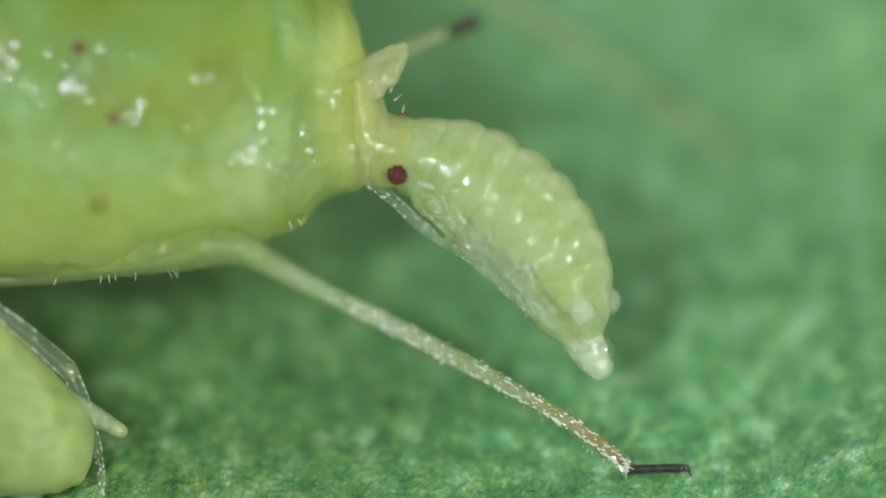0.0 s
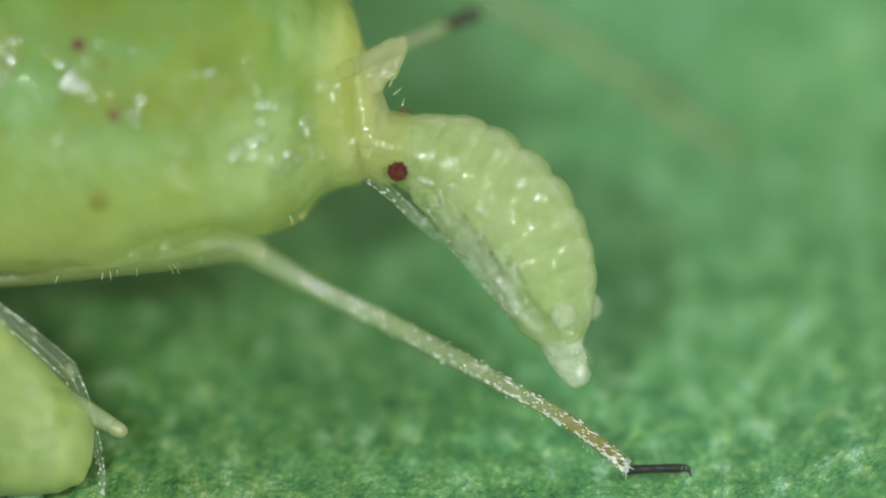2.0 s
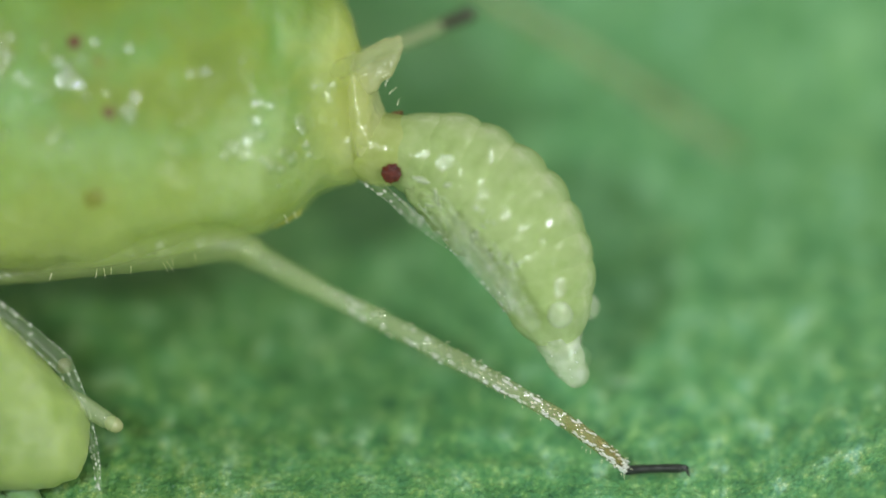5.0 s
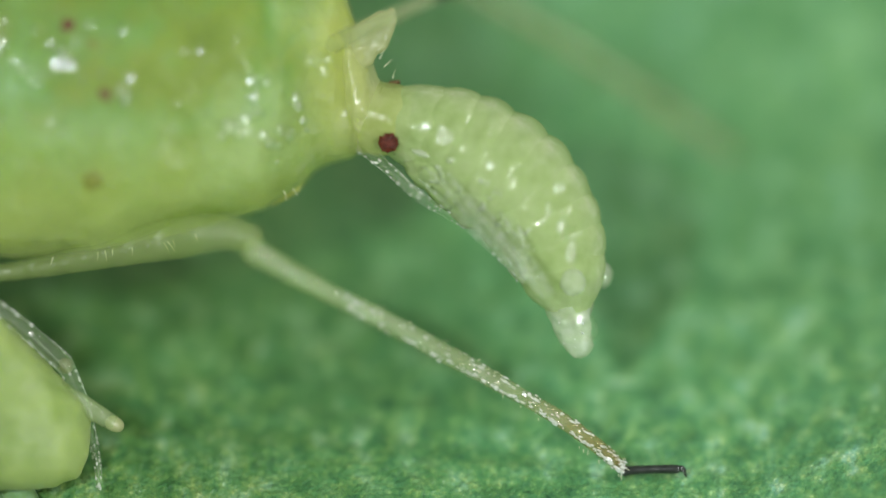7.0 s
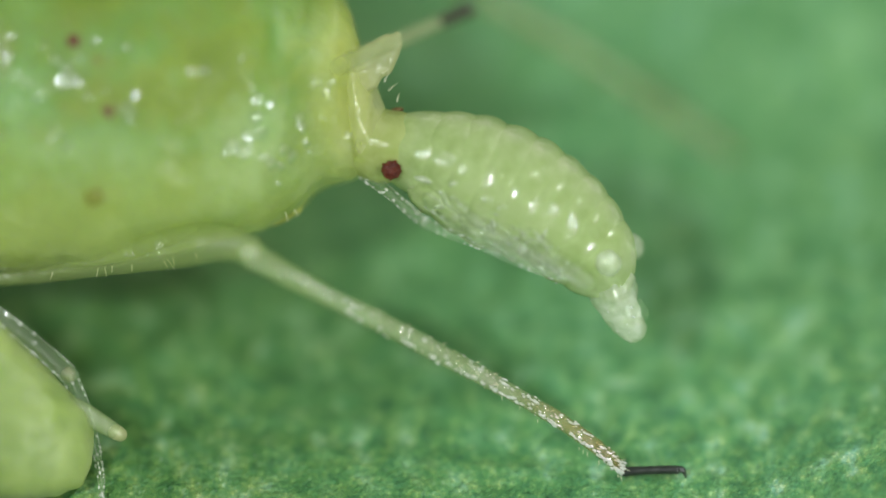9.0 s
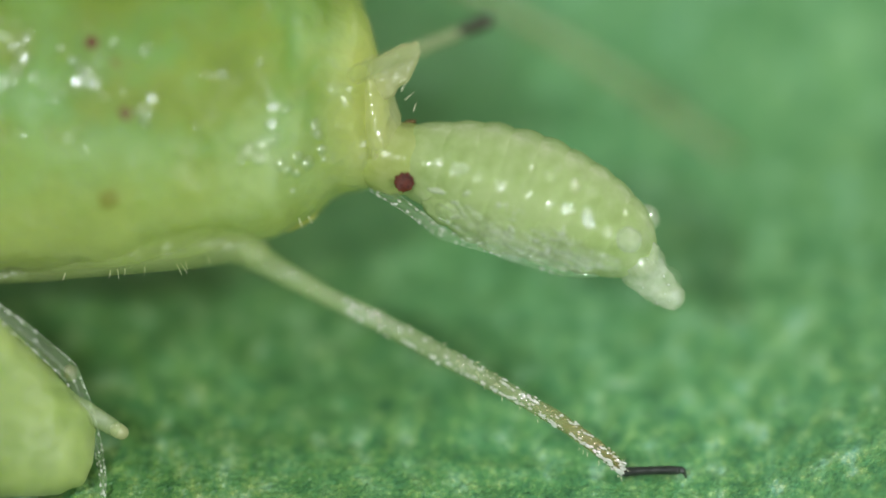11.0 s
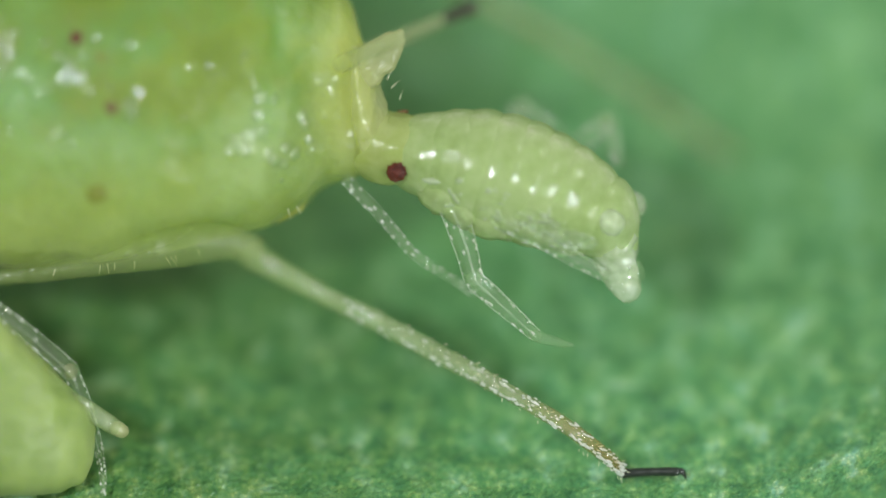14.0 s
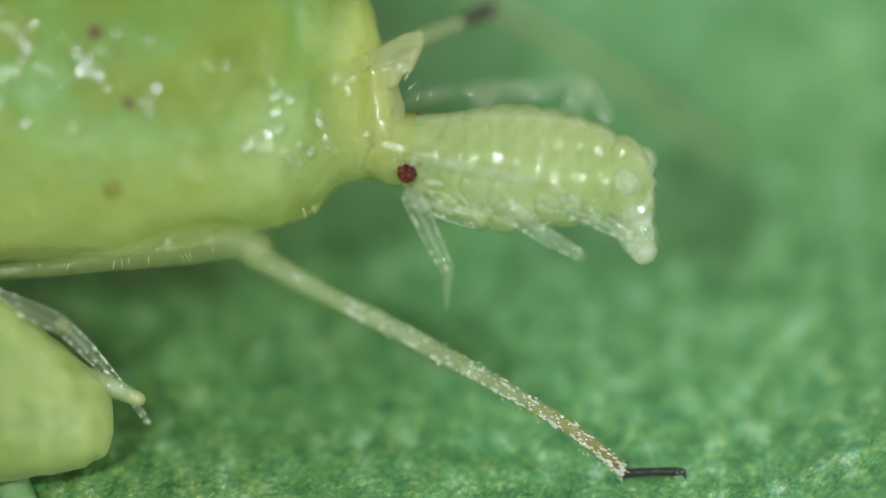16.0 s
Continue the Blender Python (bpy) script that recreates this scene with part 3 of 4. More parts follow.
shin_skin, shin_beads = shin_mesh()
shin = part("shin", shin_skin, SHIN, adult, "long clear shin turning amber towards the foot")
part("sparkles", shin_beads, SPARKLE, shin, kind="stuff")
bm = bmesh.new()
random.seed(4)
for i in range(70):
    s = random.uniform(0.28, 1.0)
    a = random.uniform(0, 2 * math.pi)
    r = 17 - 6 * s + 2
    bristle(bm, (s * SHIN_LEN, 21 * math.sin(math.pi * s ** 1.35) + r * math.cos(a), r * math.sin(a)), (0.8, math.cos(a), math.sin(a)), random.uniform(4, 10), 0.8)
part("bristles", bm, HAIR, shin, kind="stuff")
bm = bmesh.new()
blob(bm, (0.316 * SHIN_LEN, 9, 13), (13, 12, 10), 0, 0.2, 10, 14, 10)
part("drop", bm, GLASSY, shin)

bm = bmesh.new()
tube(bm, [(*m_at(1112, 832, 0), 9), (*m_at(1130, 831, 0), 8), (*m_at(1165, 829, 2), 7.5), (*m_at(1205, 829, 4), 8)], sides=14, rough=0.08, wave=12)
foot = part("foot", bm, BLACK, adult, "black slender foot resting on the leaf")
for up in (0, 5):
    bm = bmesh.new()
    tube(bm, [(*m_at(1206, 829 - up * 0.4, 4), 5), (*m_at(1217, 832 - up, 3), 3.5), (*m_at(1222, 843 - up, -2), 1)], sides=8)
    part("claw", bm, BLACK, foot)

# the leg on the other side, far behind
bm = bmesh.new()
tube(bm, [(*m_at(560, -190, -420), 18), (*m_at(800, -50, -440), 16), (*m_at(1000, 62, -480), 15), (*m_at(1180, 178, -520), 15), (*m_at(1300, 262, -548), 16)], sides=16)
far_shin = part("far_shin", bm, AMBER, adult, "amber shin reaching down to the leaf behind")
bm = bmesh.new()
tube(bm, [(*m_at(1300, 262, -548), 11), (*m_at(1338, 284, -552), 9)], sides=12)
part("far_foot", bm, AMBER, far_shin)

# ---- the young aphid beside her ----
YX, YY = 20, 740
young = thing("young_aphid", YX, YY, 40, "small plump green aphid nymph crouching beside its mother", "aphid")


def y_at(x, y, w):
    return Vector((x - YX, YY - y, w - 90))


bm = bmesh.new()
# height, margin on this side, half depth
table = [(430, -215, 20), (455, -140, 60), (500, -70, 95), (560, -2, 120), (620, 58, 130), (680, 116, 130), (716, 148, 128), (745, 160, 124), (785, 165, 116), (820, 161, 106), (844, 150, 94), (860, 128, 76), (871, 84, 52), (876, -10, 24)]
rings = []
for y, edge, deep in spline(table, 5):
    ring = []
    for k in range(72):
        a = 2 * math.pi * k / 72
        q = abs(math.cos(a)) ** 0.8
        p = y_at((edge - 330) / 2 + math.copysign((edge + 330) / 2 * q, math.cos(a)), y, 90 + deep * math.copysign(abs(math.sin(a)) ** 0.8, math.sin(a)))
        lump = 5 * noise.noise(p / 40) + 2.0 * noise.noise(p / 13)
        hem = min(max((y - 800) / 60, 0.0), 1.0)
        p.y -= hem * 5 * abs(math.sin(p.x / 11 + 2 * noise.noise(p / 60)))
        ring.append(bm.verts.new(p + Vector((math.cos(a), 0.0, math.sin(a))) * lump))
    rings.append(ring)
for a, b in zip(rings, rings[1:]):
    for k in range(72):
        bm.faces.new((a[k], a[(k + 1) % 72], b[(k + 1) % 72], b[k]))
bm.faces.new(rings[0])
bm.faces.new(rings[-1])
part("body", bm, YOUNG, young, "plump green body with a scalloped margin")
bm = bmesh.new()
tube(bm, [(*y_at(112, 706, 110), 19), (*y_at(150, 726, 104), 19), (*y_at(185, 746, 98), 16), (*y_at(206, 759, 94), 14)], sides=16, rough=0.06, wave=12)
ysiph = part("siphunculus", bm, TUBE, young, "short pale tube")
bm = bmesh.new()
tube(bm, [(*y_at(206, 759, 94), 14), (*y_at(213, 763, 92), 13)], sides=16)
part("rim", bm, CAUDA, ysiph)
# ---- the newborn ----
NX, NY = 700, 300
born = thing("newborn_aphid", NX, NY, 0, "pale green aphid nymph being born, wet, with clear legs", "aphid")

# half widths along the spine, station 0 the neck, 5 the tail's end
HALF_S = [-0.6, 0.0, 0.5, 1.0, 1.5, 2.0, 2.5, 3.0, 3.5, 4.0, 4.4, 4.8, 5.0]
HALF_W = [60, 70, 85, 100, 108, 110, 107, 99, 86, 68, 52, 40, 33]
STEP = 95.0
STATIONS = [("thorax", 0.15), ("thorax", 0.65), ("thorax", 1.15), ("abdomen_ring", 1.65), ("abdomen_ring", 2.1), ("abdomen_ring", 2.55), ("abdomen_ring", 3.0),
            ("abdomen_ring", 3.45), ("abdomen_ring", 3.9), ("tail", 4.52)]


def half(s):
    return float(np.interp(s, HALF_S, HALF_W))


def ring_mesh(s, seed):
    """One belt of the newborn's body, rounded where it slides into its neighbours."""
    bm = bmesh.new()
    length = 76.0 if s < 4.2 else 60.0
    rings = []
    count = 22
    for i in range(count + 1):
        q = -1 + 2 * i / count
        h = half(s + q * length / STEP)
        r = h * (1.01 - 0.36 * abs(q) ** 2) * math.sqrt(max(0.0006, 1 - abs(q) ** (3 if s > 3.8 and q > 0 else 7)))
        ring = []
        for k in range(40):
            a = 2 * math.pi * k / 40
            p = Vector((q * length, r * math.cos(a), 0.92 * r * math.sin(a)))
            p += Vector((0, math.cos(a), math.sin(a))) * (3.2 * noise.noise(p / 34 + Vector((seed, 0, 0))) + 0.7 * noise.noise(p / 11))
            ring.append(bm.verts.new(p))
        rings.append(ring)
    for a, b in zip(rings, rings[1:]):
        for k in range(40):
            bm.faces.new((a[k], a[(k + 1) % 40], b[(k + 1) % 40], b[k]))
    bm.faces.new(rings[0])
    bm.faces.new(rings[-1])
    return bm


def tail_mesh():
    bm = bmesh.new()
    tube(bm, [(-80, 0, 0, 54), (-40, -3, 0, 47), (-5, -5, 0, 39), (28, -4, 0, 32), (56, 0, 0, 26)], sides=30, per=6, flat=0.85, rough=0.22, wave=16)
    return bm


def n_at(x, y, w):
    return Vector((x - NX, NY - y, w))


bm = bmesh.new()
tube(bm, [(*n_at(640, 250, -20), 56), (*n_at(662, 258, -8), 63), (*n_at(684, 267, -2), 65), (*n_at(708, 269, 0), 64), (*n_at(740, 274, 0), 60)], sides=36, flat=0.9, round_ends=False, rough=0.05, wave=24)
head = part("head", bm, HEAD, born, "pale head still held by the mother")
bm = bmesh.new()
random.seed(11)
for i in range(60):
    a, r = 2.399 * i + random.uniform(-0.3, 0.3), 17.2 * math.sqrt(i / 60) * random.uniform(0.93, 1.03)
    c = n_at(703, 310, 52 + 10 * (1 - (r / 19) ** 2)) + Vector((r * math.cos(a), r * 0.95 * math.sin(a), 0))
    blob(bm, c, (2.9, 2.9, 3.0), 0, 0, 10, 8, 6)
blob(bm, n_at(703, 310, 46), (18, 17, 14), 0, 0.12, 6, 28, 14)
part("eye", bm, RED, head, "dark red grainy compound eye")
bm = bmesh.new()
blob(bm, n_at(712, 205, -10), (13, 6, 8), 15, 0.2, 10, 14, 8)
part("far_eye", bm, MARK, head)

belts = []
for i, (name, s) in enumerate(STATIONS):
    belts.append(part(name, tail_mesh(), PALE, born, "clear whitish tail end") if name == "tail" else part(name, ring_mesh(s, i * 7.3), BORN, born))
# stumps of the wax tubes and a clear drop at the tail
for z, y, lab in ((66, 12, "stubby wet tube"), (-30, 62, "stubby wet tube")):
    bm = bmesh.new()
    blob(bm, (4, y, z), (25, 23, 20), 0, 0.1, 14, 18, 12)
    part("siphunculus", bm, PALE, belts[8], lab)
bm = bmesh.new()
rnd = random.Random(77)
# whitish specks stand for glints on the tail
drops = bmesh.new()
for _ in range(16):
    a, q, k = math.pi * rnd.uniform(0.3, 0.9), rnd.uniform(-30, 78), rnd.uniform(1.0, 2.6)
    h = float(np.interp(q, (-40, 28, 56, 80), (47, 32, 26, 10)))
    blob(drops, (q, h * math.cos(a), 0.85 * h * math.sin(a)), (k * 1.6, k, k), rnd.uniform(-60, 60), 0, 10, 8, 6)
part("sparkles", drops, SPARKLE, belts[9], kind="stuff")
blob(bm, (28, 14, 0), (30, 24, 24), 30, 0.06, 20)
part("drop", bm, GLASSY, belts[9], "clear drop of fluid at the tail")
# crumpled wet skin along the belly
for i in range(1, 8):
    rnd = random.Random(40 + i)
    bm = bmesh.new()
    h = half(STATIONS[i][1])
    for _ in range(7):
        a = rnd.uniform(1.02, 1.50) * math.pi if rnd.random() < 0.35 else rnd.uniform(0.60, 0.95) * math.pi
        x = rnd.uniform(-26, 26)
        blob(bm, (x, 0.94 * h * math.cos(a), 0.88 * h * math.sin(a)), (rnd.uniform(8, 20), rnd.uniform(3.5, 7), rnd.uniform(4, 8)), rnd.uniform(-50, 50), 0.35, 7, 14, 9)
    # whitish specks stand for glints on the belly
    drops = bmesh.new()
    for _ in range(9):
        a, k = math.pi * rnd.uniform(0.58, 0.92), rnd.uniform(0.8, 2.0)
        blob(drops, (rnd.uniform(-24, 24), 0.99 * h * math.cos(a), 0.93 * h * math.sin(a)), (k * 1.8, k, k), rnd.uniform(-60, 60), 0, 10, 8, 6)
    part("sparkles", drops, SPARKLE, belts[i], kind="stuff")
    part("crumple", bm, PALE, belts[i], "crumpled wet pale skin", kind="stuff")
# legs' sockets along the belly
for i, x in ((1, 10), (2, 12), (3, 12)):
    bm = bmesh.new()
    blob(bm, (x, -half(STATIONS[i][1]) + 27, 22), (50, 37, 40), 0, 0.2, 16, 24, 14)
    part("leg_socket", bm, BORN, belts[i])


def limb_mesh(length, r0, r1, bend=0.0):
    bm = bmesh.new()
    run = [(0, 0, 0, r0), (0.3 * length, bend, 0, r0 * 1.02), (0.7 * length, bend, 0, (r0 + r1) / 2), (length, 0, 0, r1)]
    tube(bm, run, sides=14, per=5, rough=0.12, wave=14)
    lines = edge_glints(run, 3, 0.055 * r0, int(length * 10 + r0))
    rnd = random.Random(int(length + r0))
    # whitish specks stand for glints along the limb
    wet = bmesh.new()
    for _ in range(int(length / 4)):
        q, a = rnd.random(), math.pi * rnd.choice((rnd.gauss(0.10, 0.05), rnd.gauss(0.90, 0.05), rnd.random()))
        rad = (r0 + (r1 - r0) * q) * 0.99
        k = rnd.uniform(0.9, 1.5) * rnd.uniform(0.8, 1.5) ** 2
        blob(wet, (q * length, bend * math.sin(math.pi * q) + rad * math.cos(a), rad * math.sin(a)), (k * 2.0, k, k), 0, 0, 10, 7, 5)
    return bm, lines, wet


# name of upper and lower piece, lengths, radii
JOINTED = {
    "antenna": ("antenna", "antenna_tip", 175, 140, 10, 8, 5),
    "front": ("thigh", "shin", 132, 150, 22, 17, 11),
    "middle": ("thigh", "shin", 125, 85, 19, 14, 8),
    "hind": ("thigh", "shin", 95, 80, 17, 14, 9),
    "far_middle": ("far_thigh", "far_shin", 100, 110, 18, 15, 9),
    "far_hind": ("far_thigh", "far_shin", 95, 90, 18, 15, 9),
    "far_antenna": ("far_antenna", "far_antenna_tip", 190, 150, 10, 8, 5),
}
jointed = {}
for key, (a, b, la, lb, ra, rb, rc) in JOINTED.items():
    skin_a, lines_a, wet_a = limb_mesh(la, ra, rb, 3)
    skin_b, lines_b, wet_b = limb_mesh(lb, rb, rc)
    skin_mat = GLASSY
    upper = part(a, skin_a, skin_mat, born, "clear glassy leg piece" if "antenna" not in a else "clear thin feeler")
    lower = part(b, skin_b, skin_mat, born)
    part("edge_glints", lines_a, EDGE_GLINT, upper, kind="stuff")
    part("edge_glints", lines_b, EDGE_GLINT, lower, kind="stuff")
    part("sparkles", wet_a, SPARKLE, upper, kind="stuff")
    part("sparkles", wet_b, SPARKLE, lower, kind="stuff")
    if key in ("far_middle", "far_hind"):
        bm = bmesh.new()
        blob(bm, (0, 0, 4), (22, 20, 19), 0, 0.1, 12, 18, 12)
        part("knee", bm, GLASSY, lower, "wet bulging knee")
    if key == "front":
        bm = bmesh.new()
        tube(bm, [(-4, 0, 0, 11), (20, 0, 0, 10), (44, 1, 0, 7.5), (64, 3, 0, 3.5)], sides=12, rough=0.1, wave=10)
        toes = part("foot", bm, GLASSY, lower)
    jointed[key] = (upper, lower)


# the young one's hind leg
young_leg = []
for name, length, r0, r1, lab in (("thigh", 185, 13, 17, "clear thin thigh along the margin"), ("shin", 165, 14, 9, "clear shin with amber joints"), ("foot", 95, 7, 3.5, "")):
    tube_bm, lines, wet = limb_mesh(length, r0, r1, 3)
    piece = part(name, tube_bm, GLASSY, young, lab)
    part("edge_glints", lines, EDGE_GLINT, piece, kind="stuff")
    part("sparkles", wet, SPARKLE, piece, kind="stuff")
    if name == "shin":
        bm = bmesh.new()
        blob(bm, (0, 0, 2), (15, 12, 12), 0, 0.2, 10, 14, 10)
        part("knee", bm, AMBER, piece, "amber knee")
    young_leg.append(piece)

# ---- what moves ----
SPINES = {}


def spine(t, *points):
    """The newborn's back line at a time, from neck to tail's end."""
    SPINES[t] = np.array(points, float)


spine(0.0, (735, 275), (820, 310), (920, 385), (985, 475), (1020, 560), (1052, 630))
spine(0.5, (736, 275), (820, 311), (918, 387), (981, 478), (1012, 563), (1040, 640))
spine(1.0, (735, 270), (820, 304), (913, 384), (963, 480), (991, 565), (1020, 646))
spine(1.5, (735, 268), (819, 303), (910, 385), (959, 480), (986, 565), (1014, 646))
spine(2.5, (735, 266), (818, 301), (909, 384), (958, 480), (987, 566), (1016, 648))
spine(3.0, (733, 270), (816, 302), (908, 382), (956, 480), (980, 568), (1018, 650))
spine(3.5, (731, 271), (813, 302), (904, 382), (952, 480), (976, 570), (1016, 650))
spine(4.2, (729, 267), (811, 298), (903, 380), (952, 478), (977, 568), (1016, 650))
spine(6.3, (722, 270), (806, 302), (900, 378), (960, 468), (984, 560), (1006, 648))
spine(6.9, (722, 272), (806, 306), (902, 380), (962, 468), (988, 560), (1012, 648))
spine(7.0, (722, 215), (813, 254), (911, 324), (972, 414), (1004, 508), (1022, 596))
spine(7.1, (724, 226), (813, 266), (910, 336), (974, 425), (1007, 518), (1026, 604))
spine(7.2, (726, 255), (813, 297), (908, 366), (976, 450), (1012, 536), (1034, 622))
spine(7.5, (726, 268), (812, 312), (906, 382), (974, 465), (1006, 556), (1030, 642))
spine(8.0, (724, 275), (810, 319), (905, 389), (972, 471), (1005, 560), (1026, 645))
spine(8.5, (726, 262), (813, 294), (914, 348), (996, 424), (1040, 514), (1075, 600))
spine(9.0, (728, 264), (813, 294), (914, 342), (1001, 402), (1070, 478), (1118, 582))
spine(9.2, (726, 268), (810, 304), (908, 356), (992, 422), (1056, 498), (1094, 592))
spine(11.3, (748, 285), (838, 310), (940, 346), (1034, 386), (1112, 434), (1195, 524))
spine(11.5, (745, 280), (835, 305), (935, 343), (1030, 388), (1105, 438), (1185, 540))
spine(12.0, (740, 274), (829, 300), (929, 338), (1022, 383), (1100, 434), (1192, 530))
spine(12.3, (736, 280), (821, 300), (920, 343), (1012, 392), (1082, 446), (1140, 556))
spine(12.5, (742, 280), (832, 303), (931, 338), (1026, 382), (1106, 428), (1195, 526))
spine(12.7, (738, 280), (822, 302), (920, 342), (1010, 388), (1080, 442), (1142, 540))
spine(13.0, (730, 278), (811, 299), (910, 313), (1013, 329), (1110, 356), (1212, 438))
spine(13.1, (732, 280), (818, 302), (914, 330), (1006, 364), (1086, 408), (1150, 490))
spine(13.5, (735, 279), (822, 297), (918, 326), (1017, 347), (1104, 386), (1178, 480))
spine(13.6, (735, 278), (820, 300), (915, 338), (1004, 382), (1076, 436), (1118, 540))
spine(14.0, (735, 270), (822, 288), (915, 318), (1004, 356), (1076, 406), (1108, 510))
spine(14.5, (730, 268), (815, 285), (910, 305), (1000, 338), (1076, 382), (1100, 490))
spine(14.6, (730, 265), (815, 285), (910, 300), (1005, 328), (1090, 370), (1142, 480))
spine(15.0, (736, 270), (820, 283), (916, 290), (1013, 310), (1102, 350), (1164, 470))
spine(15.5, (742, 262), (828, 278), (920, 286), (1014, 299), (1102, 330), (1140, 450))
spine(16.0, (745, 270), (826, 290), (920, 295), (1014, 305), (1102, 334), (1138, 450))

EYE_AT = [(0.0, 703, 311), (1.0, 704, 308), (2.0, 704, 305), (2.5, 704, 303), (3.0, 701, 311), (3.5, 698, 311), (4.2, 696, 308), (6.3, 687, 309), (6.9, 688, 309), (7.0, 688, 254),
          (7.1, 689, 262), (7.2, 691, 292), (7.5, 692, 306), (8.0, 691, 315), (8.5, 692, 299), (9.0, 693, 302), (9.2, 692, 304), (11.3, 717, 325), (11.5, 712, 319),
          (12.0, 709, 312), (12.5, 708, 319), (13.0, 695, 318), (13.5, 701, 322), (14.0, 702, 306), (14.5, 699, 308), (15.0, 709, 314), (15.5, 715, 303), (16.0, 721, 308)]
# a bright fleck on the mother's rump, and one far forward on her back
RUMP = [(0.0, 545, 227), (1.0, 545, 222), (1.5, 545, 219), (2.5, 545, 217), (3.0, 545, 222), (3.5, 545, 217), (4.2, 538, 215), (6.3, 533, 216), (6.9, 533, 216), (7.0, 530, 172), (7.1, 531, 180),
        (7.2, 534, 203), (7.5, 537, 213), (8.0, 534, 222), (8.5, 536, 207), (9.0, 536, 210), (9.2, 537, 212), (11.3, 566, 223), (11.5, 560, 219), (12.0, 556, 210), (12.5, 556, 215),
        (13.0, 537, 222), (13.5, 545, 219), (14.0, 541, 205), (14.5, 537, 208), (15.0, 551, 207), (15.5, 560, 202), (16.0, 571, 204)]
BACK = [(0.0, 145, 91), (1.0, 145, 89), (1.5, 145, 87), (2.5, 143, 85), (3.0, 145, 89), (3.5, 145, 83), (4.2, 134, 80), (6.3, 124, 77), (6.9, 124, 77), (7.0, 113, 47), (7.1, 115, 54),
        (7.2, 121, 66), (7.5, 127, 70), (8.0, 126, 81), (8.5, 121, 70), (9.0, 121, 74), (9.2, 122, 75), (11.3, 152, 76), (11.5, 147, 74), (12.0, 136, 67), (12.5, 136, 67),
        (13.0, 118, 78), (13.5, 124, 70), (14.0, 119, 66), (14.5, 113, 67), (15.0, 132, 65), (15.5, 144, 58), (16.0, 156, 58)]
YOUNG_AT = [(0.0, 0, 0), (3.0, 0, -1), (3.5, -3, -3), (4.2, -11, -6), (6.3, -2, -12), (7.0, -6, -10), (7.5, -4, -2), (8.0, -2, 4), (9.0, -1, 6), (11.5, 2, 2), (14.5, 2, -3), (15.0, 6, -10), (15.4, 8, -6),
            (15.5, 54, -72), (15.7, 46, -70), (15.8, 34, -44), (16.0, 30, -34)]


# shift, hip, knee, ankle and toe of the young one's leg
CROUCHED = ((-18, 541, 90), (118, 652, 55), (172, 800, -5), (182, 890, 62))
RAISED = ((-62, 505, 100), (104, 573, 85), (214, 688, 25), (278, 770, -45))
YOUNG_LEG = [(r[0], r[1], r[2], *CROUCHED) for r in YOUNG_AT if r[0] <= 15.4] + [(15.5, 16, -22, *RAISED), (15.7, 8, -20, *RAISED), (15.8, 2, -6, *RAISED), (16.0, 0, 0, *RAISED)]


def along(table, t):
    ts = [r[0] for r in table]
    return np.array([np.interp(t, ts, [r[1] for r in table]), np.interp(t, ts, [r[2] for r in table])])


def at_time(table, t):
    """A place at a time, freed of the stage's creep."""
    return along(table, t) - np.array(creep(t))


def spine_at(t):
    ts = sorted(SPINES)
    j = min(max(int(np.searchsorted(ts, t)), 1), len(ts) - 1)
    a, b = ts[j - 1], ts[j]
    k = min(max((t - a) / (b - a), 0.0), 1.0)
    return SPINES[a] * (1 - k) + SPINES[b] * k


def spine_point(t, s):
    """Place and direction (degrees, y up) on the back line."""
    run = spline([tuple(p) for p in spine_at(t)], 20)
    q = min(max(s, 0.0), 4.999) * 20
    i = int(q)
    p = run[i] + (run[i + 1] - run[i]) * (q - i)
    d = run[min(i + 6, len(run) - 1)] - run[max(i - 6, 0)]
    if s < 0:
        p = p + (run[4] - run[0]) / 4 * 20 * s
    return p, math.degrees(math.atan2(-d[1], d[0]))


def by_spine(t, s, n, w):
    """A place n to the back side (belly side if negative) of the back line."""
    p, a = spine_point(t, s)
    a = radians(a + 90)
    return p[0] + n * math.cos(a), p[1] - n * math.sin(a), w


JOINTED_ROWS = {key: {} for key in JOINTED}


def bent(key, t, root, joint, tip):
    JOINTED_ROWS[key][t] = (root, joint, tip)


def folded(key, t):
    """The limb laid flat along the belly, as it lies before it is unfolded."""
    lay = {"antenna": ((-0.75, -70, 40), (0.7, -116, 42), (2.0, -113, 40)), "front": ((0.75, -70, 48), (1.75, -97, 52), (3.2, -84, 46)),
           "middle": ((1.5, -78, 56), (2.7, -90, 58), (3.7, -62, 50)), "hind": ((2.3, -56, 74), (3.2, -62, 66), (4.1, -36, 50)),
           "far_middle": ((1.5, -60, -40), (2.6, -70, -44), (3.5, -60, -40)), "far_hind": ((2.3, -50, -50), (3.2, -56, -50), (4.0, -36, -40)),
           "far_antenna": ((-0.3, -20, -70), (1.2, -40, -70), (2.6, -50, -66))}[key]
    bent(key, t, *(by_spine(t, *j) for j in lay))


for t in [t for t in SPINES if t <= 12.0]:
    for key in JOINTED:
        folded(key, t)
for t in [t for t in SPINES if t > 12.0]:
    folded("hind", t)
for t in (12.3, 12.5, 12.7, 13.0, 13.5):
    for key in ("far_middle", "far_hind", "far_antenna"):
        folded(key, t)
for t in (14.0, 14.5):
    folded("far_antenna", t)

